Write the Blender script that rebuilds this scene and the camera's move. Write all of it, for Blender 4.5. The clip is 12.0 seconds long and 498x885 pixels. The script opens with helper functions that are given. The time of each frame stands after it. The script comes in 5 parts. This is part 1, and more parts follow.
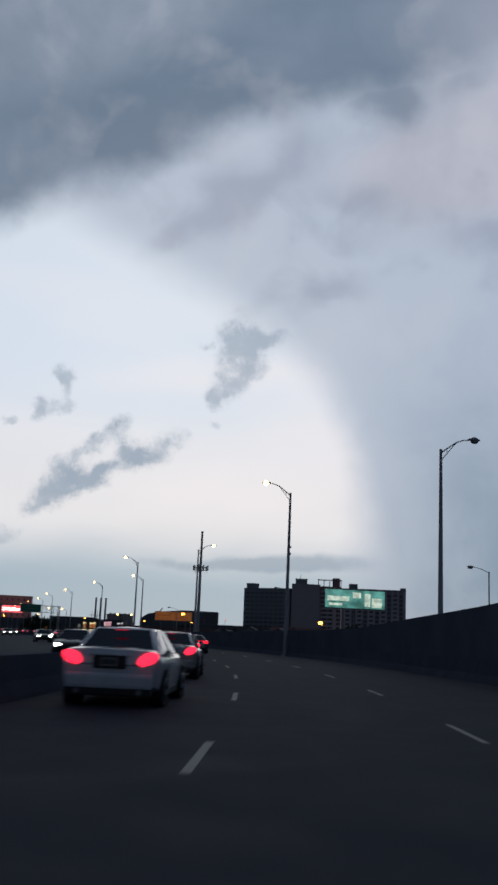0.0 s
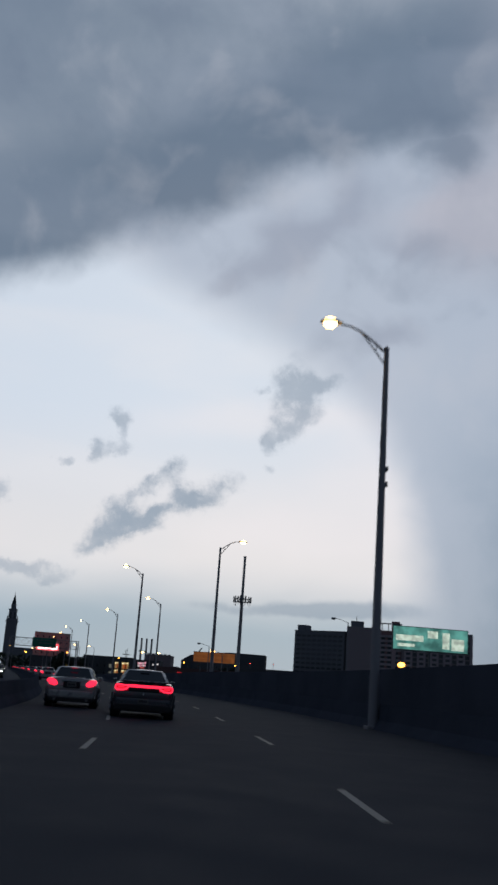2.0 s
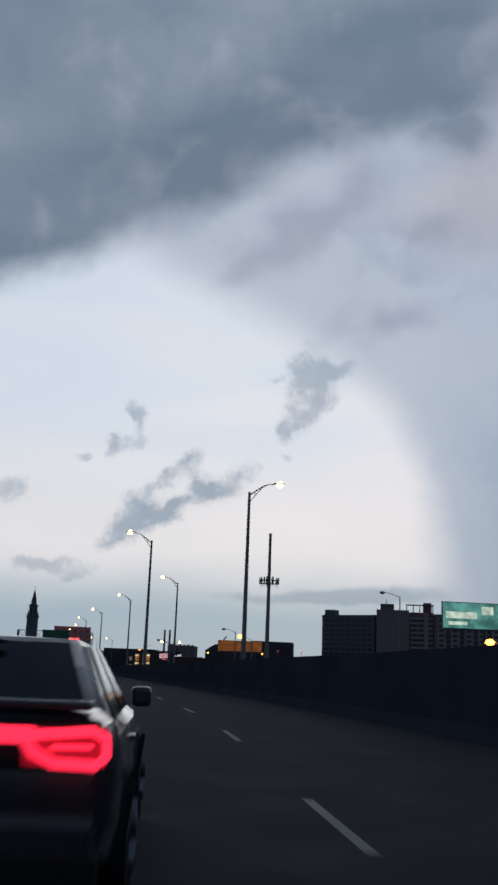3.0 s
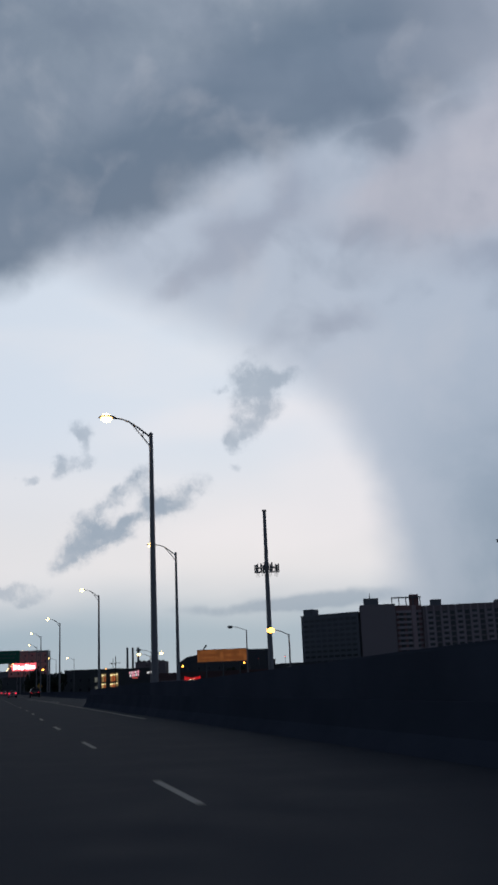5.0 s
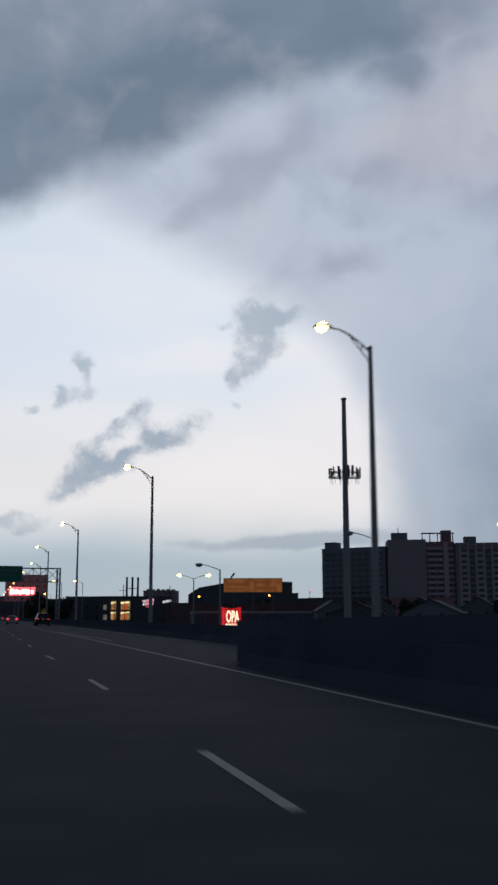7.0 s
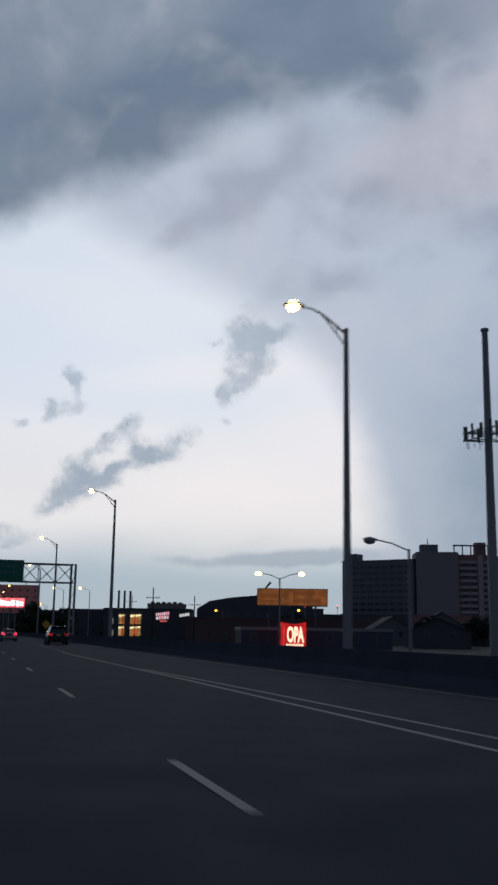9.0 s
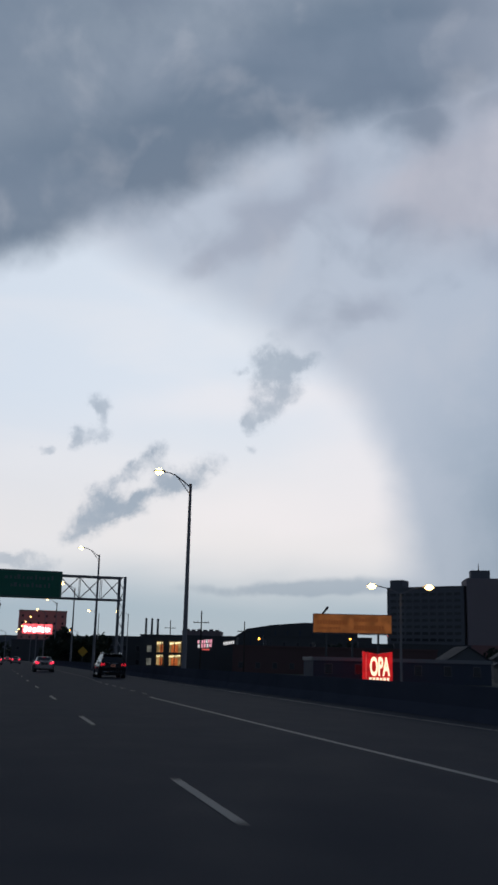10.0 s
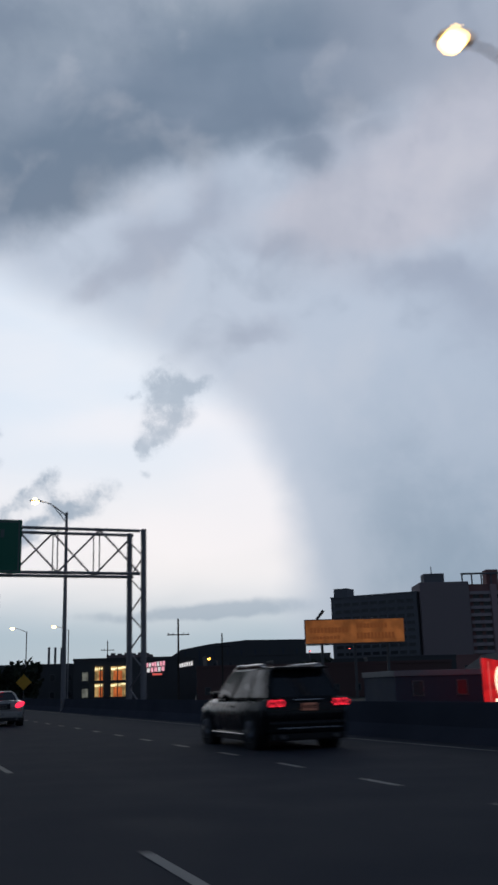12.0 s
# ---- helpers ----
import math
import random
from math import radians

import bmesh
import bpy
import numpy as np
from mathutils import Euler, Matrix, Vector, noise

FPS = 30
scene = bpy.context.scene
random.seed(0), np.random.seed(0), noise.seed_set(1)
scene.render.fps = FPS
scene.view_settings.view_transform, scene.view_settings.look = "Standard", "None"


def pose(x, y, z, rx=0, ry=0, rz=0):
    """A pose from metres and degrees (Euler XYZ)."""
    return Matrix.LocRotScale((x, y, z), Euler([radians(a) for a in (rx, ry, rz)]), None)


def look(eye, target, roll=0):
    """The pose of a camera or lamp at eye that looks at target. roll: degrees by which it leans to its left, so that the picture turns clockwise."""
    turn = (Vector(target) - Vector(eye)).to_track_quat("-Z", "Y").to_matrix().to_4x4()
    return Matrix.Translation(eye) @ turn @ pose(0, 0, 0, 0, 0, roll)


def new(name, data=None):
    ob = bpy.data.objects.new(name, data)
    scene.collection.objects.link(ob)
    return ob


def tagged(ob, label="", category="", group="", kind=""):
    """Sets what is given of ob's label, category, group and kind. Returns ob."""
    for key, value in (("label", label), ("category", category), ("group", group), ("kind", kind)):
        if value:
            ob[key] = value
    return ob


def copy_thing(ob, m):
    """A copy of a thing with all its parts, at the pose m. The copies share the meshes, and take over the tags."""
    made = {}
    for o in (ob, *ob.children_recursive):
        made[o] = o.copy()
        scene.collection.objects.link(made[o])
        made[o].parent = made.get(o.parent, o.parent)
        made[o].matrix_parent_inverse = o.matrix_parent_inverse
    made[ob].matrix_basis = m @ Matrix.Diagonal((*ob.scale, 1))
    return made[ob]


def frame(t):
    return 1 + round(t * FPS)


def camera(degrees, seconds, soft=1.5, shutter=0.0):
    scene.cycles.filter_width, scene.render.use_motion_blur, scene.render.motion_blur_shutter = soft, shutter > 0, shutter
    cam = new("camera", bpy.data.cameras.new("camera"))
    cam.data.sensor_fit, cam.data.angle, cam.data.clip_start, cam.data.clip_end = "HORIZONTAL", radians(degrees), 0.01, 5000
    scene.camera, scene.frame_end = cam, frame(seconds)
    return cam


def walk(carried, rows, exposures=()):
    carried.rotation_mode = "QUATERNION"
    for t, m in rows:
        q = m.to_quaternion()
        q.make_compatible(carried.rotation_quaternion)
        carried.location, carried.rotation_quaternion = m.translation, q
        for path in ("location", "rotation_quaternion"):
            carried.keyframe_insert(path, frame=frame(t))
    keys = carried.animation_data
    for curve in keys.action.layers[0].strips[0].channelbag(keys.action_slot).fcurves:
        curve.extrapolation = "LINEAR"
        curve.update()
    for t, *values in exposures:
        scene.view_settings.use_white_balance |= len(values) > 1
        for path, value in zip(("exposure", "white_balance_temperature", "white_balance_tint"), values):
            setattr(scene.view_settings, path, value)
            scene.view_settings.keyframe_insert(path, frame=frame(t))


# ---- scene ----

# ---------------------------------------------------------------- camera
cam = camera(29.0, 12.0, soft=2.7, shutter=0.4)
EYE = 1.3
ROWS = [
    (0, 0.00, -0.00, 0.00, 11.54, -2.42), (0.5, 0.92, 12.40, -0.65, 12.33, -2.60), (1, 1.30, 24.96, -0.08, 12.76, -2.90),
    (1.5, 1.19, 37.58, 1.33, 13.67, -4.06), (2, 0.55, 50.16, 2.96, 14.00, -3.97), (2.5, -0.58, 62.73, 3.80, 13.57, -2.95),
    (4.5, -10.56, 114.31, 3.78, 13.20, 0.56), (5, -14.08, 126.38, 2.28, 13.94, 2.34), (5.5, -17.60, 138.24, 1.41, 16.59, 1.50),
    (6, -21.09, 150.12, -2.00, 16.34, 2.03), (6.5, -24.67, 162.11, -1.35, 15.77, 0.07), (7, -28.28, 174.13, 1.81, 10.23, 0.07),
    (9, -42.75, 221.29, 1.00, 11.23, -0.83), (9.5, -46.39, 233.06, 2.35, 12.12, -0.57), (10, -49.98, 244.94, 2.42, 12.90, -1.38),
    (10.5, -53.64, 257.07, -5.41, 14.64, -0.74), (11.1, -58.23, 272.18, -4.55, 15.30, 0.31), (11.5, -61.39, 282.20, -3.68, 14.72, 1.16),
    (12, -65.18, 294.46, -3.35, 14.27, 1.55),
]
walk(cam, [(t, pose(x, y, EYE, 90 + p, r, yaw)) for t, x, y, yaw, p, r in ROWS], exposures=[(0, -0.06), (2.5, -0.11), (4.5, -0.11), (5.5, -0.02), (6, 0.05), (6.5, 0.02), (7, -0.04), (10, -0.05), (10.5, 0.0), (12, 0.07)])

# ---------------------------------------------------------------- sky
world = bpy.data.worlds.new("dusk_sky")
scene.world = world
world.use_nodes = True
wt = world.node_tree
wt.nodes.clear()


class Graph:
    """Short spellings for shader nodes of one tree."""

    def __init__(self, tree):
        self.t = tree

    def node(self, kind, **props):
        n = self.t.nodes.new(kind)
        for k, v in props.items():
            setattr(n, k, v)
        return n

    def put(self, socket, value):
        if hasattr(value, "is_output"):
            self.t.links.new(value, socket)
        else:
            socket.default_value = value

    def m(self, op, a, b=0.0, c=0.0):
        n = self.node("ShaderNodeMath", operation=op)
        for i, v in enumerate((a, b, c)):
            self.put(n.inputs[i], v)
        return n.outputs[0]

    def add(self, a, b):
        return self.m("ADD", a, b)

    def sub(self, a, b):
        return self.m("SUBTRACT", a, b)

    def mul(self, a, b):
        return self.m("MULTIPLY", a, b)

    def step(self, x, lo, hi, a=0.0, b=1.0):
        n = self.node("ShaderNodeMapRange", interpolation_type="SMOOTHSTEP")
        for i, v in enumerate((x, lo, hi, a, b)):
            self.put(n.inputs[i], v)
        return n.outputs[0]

    def mix(self, f, a, b):
        n = self.node("ShaderNodeMix", data_type="RGBA")
        self.put(n.inputs[0], f)
        for i, v in ((6, a), (7, b)):
            self.put(n.inputs[i], (*v, 1.0) if isinstance(v, tuple) and len(v) == 3 else v)
        return n.outputs[2]

    def noise(self, vec, scale, detail=5.0, rough=0.55, distort=0.0):
        n = self.node("ShaderNodeTexNoise")
        if vec is not None:
            self.put(n.inputs["Vector"], vec)
        self.put(n.inputs["Scale"], scale)
        self.put(n.inputs["Detail"], detail)
        self.put(n.inputs["Roughness"], rough)
        self.put(n.inputs["Distortion"], distort)
        return n.outputs["Fac"], n.outputs["Color"]


g = Graph(wt)
direction = g.node("ShaderNodeTexCoord").outputs["Generated"]
xyz = g.node("ShaderNodeSeparateXYZ")
g.put(xyz.inputs[0], direction)
DEG = 57.29578
az = g.mul(g.m("ARCTAN2", xyz.outputs[0], xyz.outputs[1]), DEG)
el = g.mul(g.m("ARCSINE", xyz.outputs[2]), DEG)


def warped(scale, du, dv, detail=5.0, rough=0.55):
    """Azimuth and elevation shifted by cloud turbulence."""
    _, c = g.noise(direction, scale, detail, rough)
    sp = g.node("ShaderNodeSeparateColor")
    g.put(sp.inputs[0], c)
    return (g.add(az, g.mul(g.sub(sp.outputs[0], 0.5), du)), g.add(el, g.mul(g.sub(sp.outputs[1], 0.5), dv)))


soft_uv = warped(6.0, 9.0, 5.0, 3.0, 0.5)
fine_uv = warped(42.0, 1.9, 1.7, 6.0, 0.62)
near_uv = warped(15.0, 3.2, 2.6, 4.0, 0.55)
wisp, _ = g.noise(direction, 9.0, 5.0, 0.55, 0.2)
puff, _ = g.noise(direction, 26.0, 6.0, 0.62, 0.3)
broad, _ = g.noise(direction, 3.6, 3.0, 0.5)
stretch = g.node("ShaderNodeMapping")
g.put(stretch.inputs[0], direction)
stretch.inputs["Rotation"].default_value = (0, radians(-22), 0)
stretch.inputs["Scale"].default_value = (2.6, 2.6, 9.0)
streak, _ = g.noise(stretch.outputs[0], 1.7, 3.0, 0.5, 0.3)
tuft, _ = g.noise(direction, 21.0, 4.0, 0.5, 0.2)
shred, _ = g.noise(direction, 52.0, 7.0, 0.64, 0.25)


def cloud(uv, ovals, noise_fac, ragged, lo, hi):
    """Cloud density: soft tilted mounds that run into one another, torn by noise."""
    out = None
    for u, v, a, b, turn in ovals:
        c, s = math.cos(radians(turn)), math.sin(radians(turn))
        du, dv = g.sub(uv[0], u), g.sub(uv[1], v)
        p = g.add(g.mul(du, c / a), g.mul(dv, s / a))
        q = g.sub(g.mul(dv, c / b), g.mul(du, s / b))
        d = g.m("EXPONENT", g.mul(g.add(g.mul(p, p), g.mul(q, q)), -1.1))
        out = d if out is None else g.add(out, d)
    out = g.m("MINIMUM", out, 1.25)
    return g.step(g.mul(out, g.add(1.0, g.mul(g.sub(noise_fac, 0.5), ragged))), lo, hi)


# bright clearing, warmer towards the horizon
sky = g.mix(g.step(el, 16.0, 7.0), (0.645, 0.725, 0.835), (0.765, 0.755, 0.785))
sky = g.mix(g.step(streak, 0.42, 0.72, 0.0, 0.35), sky, (0.79, 0.79, 0.83))
sky = g.mix(g.step(broad, 0.45, 0.75, 0.0, 0.3), sky, (0.56, 0.66, 0.76))
glare = cloud(soft_uv, ((3.0, 12.5, 6.0, 5.5, 20), (-6.0, 15.5, 8.0, 1.6, 4), (-2.0, 9.0, 9.0, 1.5, 0)), streak, 1.0, 0.2, 1.2)
sky = g.mix(g.mul(glare, 0.55), sky, (0.83, 0.80, 0.835))
# low blue-grey band on the horizon
sky = g.mix(g.mul(g.step(g.add(el, g.mul(g.sub(streak, 0.5), 2.0)), 7.0, 2.4), 0.92), sky, (0.275, 0.40, 0.51))
flat_uv = (g.add(az, g.mul(g.sub(wisp, 0.5), 3.0)), g.add(el, g.mul(g.sub(tuft, 0.5), 0.7)))
sky = g.mix(g.mul(cloud(flat_uv, ((-1.5, 4.25, 6.0, 0.38, 1.0), (3.2, 4.6, 5.2, 0.62, 2)), puff, 1.6, 0.25, 1.05), 0.72), sky, (0.235, 0.325, 0.435))
# rain shaft, its edge arched over the clearing
edge_v = g.m("MAXIMUM", g.sub(el, 10.6), 0.0)
edge_u = g.sub(5.3, g.mul(g.mul(edge_v, edge_v), 0.098))
rain_in = g.sub(g.add(g.add(g.mul(az, 0.72), g.mul(soft_uv[0], 0.28)), g.mul(g.sub(tuft, 0.5), 1.3)), edge_u)
rain = g.step(rain_in, g.sub(-0.9, g.mul(edge_v, 0.22)), g.add(g.step(el, 4.0, 13.0, 3.6, 1.7), g.mul(edge_v, 0.30)))
rain_low = g.mul(g.step(el, 23.0, 3.0), g.step(az, 4.0, 13.0))
rain_col = g.mix(rain_low, (0.415, 0.485, 0.60), (0.195, 0.28, 0.385))
rain_col = g.mix(g.step(wisp, 0.38, 0.68, 0.0, 0.3), rain_col, (0.47, 0.525, 0.63))
sky = g.mix(g.mul(rain, 0.95), sky, rain_col)
# torn grey clouds below the deck
torn = cloud(near_uv, (
    (-2.7, 25.6, 1.9, 2.4, 10), (2.1, 28.5, 2.1, 2.2, 20), (-0.2, 26.4, 2.6, 1.2, 30), (6.5, 25.9, 3.8, 1.1, 4), (-5.2, 23.6, 2.6, 1.0, 20),
    (14.5, 23.6, 3.4, 1.1, -6), (18.8, 21.4, 4.4, 2.6, -25), (4.6, 20.6, 2.2, 0.8, 10)), wisp, 1.3, 0.0, 1.35)
sky = g.mix(g.mul(torn, 0.78), sky, (0.285, 0.335, 0.44))
# pale upper right
pale = cloud(near_uv, ((15.6, 29.4, 7.4, 4.0, 14), (8.2, 28.3, 4.2, 1.5, 12), (20.5, 32.0, 5.0, 3.4, 20), (12.0, 26.4, 5.0, 1.5, 0)), wisp, 1.3, -0.05, 1.2)
sky = g.mix(g.mul(pale, 0.8), sky, (0.475, 0.48, 0.56))
# billows in the pale cloud
billow_mask = g.mul(g.step(az, 3.0, 9.0), g.mul(g.step(el, 22.0, 26.5), g.step(el, 37.0, 31.0)))
knob, _ = g.noise(direction, 11.0, 4.0, 0.5, 0.1)
sky = g.mix(g.mul(billow_mask, g.step(knob, 0.56, 0.36, 0.0, 0.45)), sky, (0.36, 0.39, 0.48))
sky = g.mix(g.mul(billow_mask, g.step(knob, 0.50, 0.66, 0.0, 0.35)), sky, (0.56, 0.555, 0.62))
# dark deck of cloud overhead
slope = g.m("MINIMUM", g.mul(az, 0.44), g.mul(az, 0.16))
above = g.sub(g.add(g.mul(near_uv[1], 0.75), g.mul(soft_uv[1], 0.25)), g.add(slope, 30.3))
knob_low = cloud(near_uv, ((8.5, 30.9, 1.4, 1.7, -10), (6.0, 31.2, 2.4, 1.2, 5), (12.5, 32.3, 2.6, 1.2, 15)), tuft, 1.0, 0.0, 1.35)
lift = g.add(above, g.mul(g.sub(tuft, 0.5), 1.6))
deck = g.m("MAXIMUM", g.mul(g.step(lift, -1.3, 1.7), g.step(az, 24.0, 8.0, 0.6, 1.0)), g.mul(knob_low, 0.7))
deck_col = g.mix(g.step(above, 4.5, 9.5), (0.117, 0.172, 0.254), (0.290, 0.345, 0.425))
deck_col = g.mix(g.step(streak, 0.45, 0.68, 0.0, 0.45), deck_col, (0.24, 0.295, 0.39))
deck_col = g.mix(g.step(wisp, 0.35, 0.65, 0.4, 0.0), deck_col, (0.119, 0.178, 0.258))
deck_col = g.mix(g.step(az, 5.0, 18.0, 0.0, 0.8), deck_col, (0.32, 0.355, 0.44))
deck_col = g.mix(g.step(az, -8.0, -20.0, 0.0, 0.5), deck_col, (0.13, 0.185, 0.265))
sky = g.mix(g.mul(deck, 0.96), sky, deck_col)
# lumps and hollows in the cloud masses
mass = g.m("MAXIMUM", g.mul(rain, g.step(el, 12.0, 24.0, 0.25, 0.9)), deck)
billow, _ = g.noise(direction, 14.0, 3.0, 0.45, 0.5)
lumps = g.add(g.mul(g.sub(billow, 0.5), 0.9), g.mul(g.sub(wisp, 0.5), 0.7))
sky = g.mix(g.mul(mass, g.step(lumps, 0.02, 0.30, 0.0, 0.24)), sky, (0.56, 0.575, 0.635))
sky = g.mix(g.mul(mass, g.step(lumps, -0.02, -0.30, 0.0, 0.3)), sky, (0.14, 0.185, 0.27))
# small ragged clouds in the clearing
bank = cloud(fine_uv, (
    (-12.5, 7.4, 1.3, 0.85, 30), (-11.4, 8.4, 1.7, 1.1, 25), (-10.1, 8.65, 1.3, 0.7, 8), (-11.6, 9.4, 0.75, 0.7, 0), (-10.4, 10.5, 0.9, 0.6, 30), (-9.3, 11.5, 0.75, 0.5, 55),
    (-8.2, 12.2, 0.65, 0.85, -15), (-7.9, 10.5, 0.9, 0.95, 20), (-6.5, 10.3, 1.4, 0.95, 12), (-5.1, 11.5, 1.2, 0.7, 28), (-9.0, 9.5, 0.8, 0.5, 15)), shred, 2.2, 0.18, 1.35)
hook = cloud(fine_uv, ((-12.05, 14.85, 0.75, 0.75, 0), (-11.8, 13.8, 0.45, 0.9, 8), (-12.0, 12.95, 1.1, 0.5, 12), (-13.3, 12.6, 0.5, 0.7, -20)), shred, 2.2, 0.22, 1.3)
tower_cloud = cloud(fine_uv, ((-1.6, 18.0, 1.6, 1.5, 10), (-1.0, 16.4, 1.6, 1.4, 0), (-1.7, 15.0, 1.6, 1.0, 38), (-2.7, 14.0, 0.7, 0.45, 40), (1.0, 17.8, 1.3, 0.5, 15)), shred, 2.4, 0.2, 1.4)
specks = cloud(fine_uv, ((-14.95, 11.9, 0.8, 0.35, 0), (-15.0, 5.2, 2.4, 0.6, 5), (-2.7, 12.6, 0.45, 0.5, 30), (-19.2, 9.6, 1.7, 1.0, 20), (-17.2, 5.6, 1.8, 0.5, 5), (-3.4, 17.2, 0.6, 0.4, 5)), shred, 2.4, 0.3, 1.2)
ragged = g.m("MAXIMUM", g.m("MAXIMUM", g.mul(bank, 0.98), g.mul(hook, 0.75)), g.m("MAXIMUM", g.mul(tower_cloud, 0.82), g.mul(specks, 0.6)))
ragged = g.mul(ragged, g.step(puff, 0.28, 0.62, 0.75, 1.0))
sky = g.mix(ragged, sky, (0.275, 0.355, 0.46))
# heavy storm cloud overhead and behind, at dusk
away = g.m("MAXIMUM", g.step(el, 42.0, 56.0), g.step(g.m("ABSOLUTE", az), 25.0, 46.0))
storm = g.mix(g.step(wisp, 0.35, 0.65), (0.013, 0.027, 0.056), (0.030, 0.048, 0.085))
storm = g.mix(g.step(el, 34.0, 12.0), storm, (0.070, 0.098, 0.145))
sky = g.mix(g.mul(away, 0.95), sky, storm)
# the clear sky above adds its own faint blue
clear = g.node("ShaderNodeTexSky", sky_type="NISHITA", sun_disc=False, sun_elevation=radians(20.0), sun_rotation=radians(-4.0))
both = g.node("ShaderNodeMix", data_type="RGBA", blend_type="ADD")
g.put(both.inputs[0], 0.003)
g.put(both.inputs[6], sky)
g.put(both.inputs[7], clear.outputs[0])
bg = g.node("ShaderNodeBackground")
g.put(bg.inputs[0], both.outputs[2])
g.put(bg.inputs[1], 1.0)
wt.links.new(bg.outputs[0], g.node("ShaderNodeOutputWorld").inputs[0])

sun_data = bpy.data.lights.new("sun", "SUN")
sun_data.energy, sun_data.angle, sun_data.color = 0.06, radians(25), (1.0, 0.93, 0.88)
new("sun", sun_data).matrix_world = look((0, 0, 60), (-10, -600, -60))


# ---------------------------------------------------------------- materials
def material(name, colour, rough=0.7, metal=0.0, vary=0.25, scale=3.0, fine=40.0, bump=0.15, spec=0.5, coat=0.0):
    """A surface with stains at one scale and grain at another."""
    m = bpy.data.materials.new(name)
    m.use_nodes = True
    k = Graph(m.node_tree)
    b = m.node_tree.nodes["Principled BSDF"]
    pos = k.node("ShaderNodeTexCoord").outputs["Object"]
    big, _ = k.noise(pos, scale, 4.0)
    small, _ = k.noise(pos, fine, 3.0)
    info = k.node("ShaderNodeObjectInfo").outputs["Random"]
    f = k.add(k.mul(k.sub(big, 0.5), 2.2), k.mul(k.sub(small, 0.5), 0.9))
    f = k.add(f, k.mul(k.sub(info, 0.5), 0.4))
    f = k.m("ADD", k.mul(f, vary), 0.5)
    dark = tuple(c * (1 - vary) for c in colour)
    light = tuple(min(1.0, c * (1 + vary)) for c in colour)
    k.put(b.inputs["Base Color"], k.mix(f, dark, light))
    k.put(b.inputs["Roughness"], k.step(big, 0.2, 0.8, max(0.02, rough - 0.12), min(1.0, rough + 0.1)))
    b.inputs["Metallic"].default_value = metal
    b.inputs["Specular IOR Level"].default_value = spec
    b.inputs["Coat Weight"].default_value = coat
    if bump:
        bn = k.node("ShaderNodeBump")
        k.put(bn.inputs["Strength"], bump)
        k.put(bn.inputs["Distance"], 0.02)
        k.put(bn.inputs["Height"], small)
        k.put(b.inputs["Normal"], bn.outputs[0])
    return m


def glow(name, colour, strength, grain=0.0, scale=2.0):
    """A surface that gives off light."""
    m = bpy.data.materials.new(name)
    m.use_nodes = True
    b = m.node_tree.nodes["Principled BSDF"]
    b.inputs["Base Color"].default_value = (*[0.4 * c for c in colour], 1)
    b.inputs["Emission Color"].default_value = (*colour, 1)
    b.inputs["Emission Strength"].default_value = strength
    if grain:
        k = Graph(m.node_tree)
        n, _ = k.noise(k.node("ShaderNodeTexCoord").outputs["Object"], scale, 3.0)
        k.put(b.inputs["Emission Strength"], k.step(n, 0.3, 0.7, strength * (1 - grain), strength * (1 + grain)))
    return m


ASPHALT = material("asphalt", (0.056, 0.061, 0.076), 0.92, vary=0.16, scale=0.8, fine=30, bump=0.3, spec=0.07)
ASPHALT_OLD = material("worn_asphalt", (0.056, 0.066, 0.088), 0.9, vary=0.2, scale=0.3, fine=30, bump=0.3, spec=0.07)
CONCRETE = material("concrete", (0.088, 0.095, 0.118), 0.9, vary=0.35, scale=0.6, fine=18, bump=0.3, spec=0.0)
WALL_CONCRETE = material("stained_concrete", (0.105, 0.112, 0.138), 0.92, vary=0.4, scale=0.35, fine=12, bump=0.3, spec=0.0)
PAINT_WHITE = material("road_paint", (0.25, 0.25, 0.245), 0.7, vary=0.35, scale=4, fine=40, bump=0.2)
GROUND = material("ground_cover", (0.035, 0.04, 0.028), 0.95, vary=0.5, scale=0.05, fine=2.0, bump=0.3)
STEEL = material("galvanised_steel", (0.20, 0.205, 0.21), 0.5, 0.7, vary=0.2, scale=2, fine=60, bump=0.05)
LAMP_STEEL = material("grey_lamp_steel", (0.33, 0.31, 0.32), 0.55, 0.2, vary=0.2, scale=2, fine=40, bump=0.05)
DARK_STEEL = material("weathered_steel", (0.17, 0.165, 0.17), 0.6, 0.25, vary=0.25, scale=2, fine=40, bump=0.1)
LAMP_ON = glow("lamp_lens_lit", (1.0, 0.60, 0.19), 9.0)
LAMP_AMBER = glow("amber_lens_lit", (1.0, 0.38, 0.05), 10.0)
LENS_OFF = material("lamp_lens_unlit", (0.3, 0.3, 0.3), 0.3, vary=0.1, bump=0)


# ---------------------------------------------------------------- mesh helpers
def part(name, bm, mat, parent=None, label=""):
    """Links a bmesh as one mesh object under a thing or a part."""
    me = bpy.data.meshes.new(name)
    bm.to_mesh(me)
    bm.free()
    for x in mat if isinstance(mat, (list, tuple)) else [mat]:
        me.materials.append(x)
    ob = new(name, me)
    if parent is not None:
        ob.parent = parent
    if label:
        tagged(ob, label)
    return ob


def thing(name, label, category, group="", at=None, kind=""):
    ob = new(name)
    if at is not None:
        ob.matrix_basis = at
    return tagged(ob, label, category, group, kind)


def smooth(ob, angle=40):
    for p in ob.data.polygons:
        p.use_smooth = True
    ob.data.set_sharp_from_angle(angle=radians(angle))
    return ob


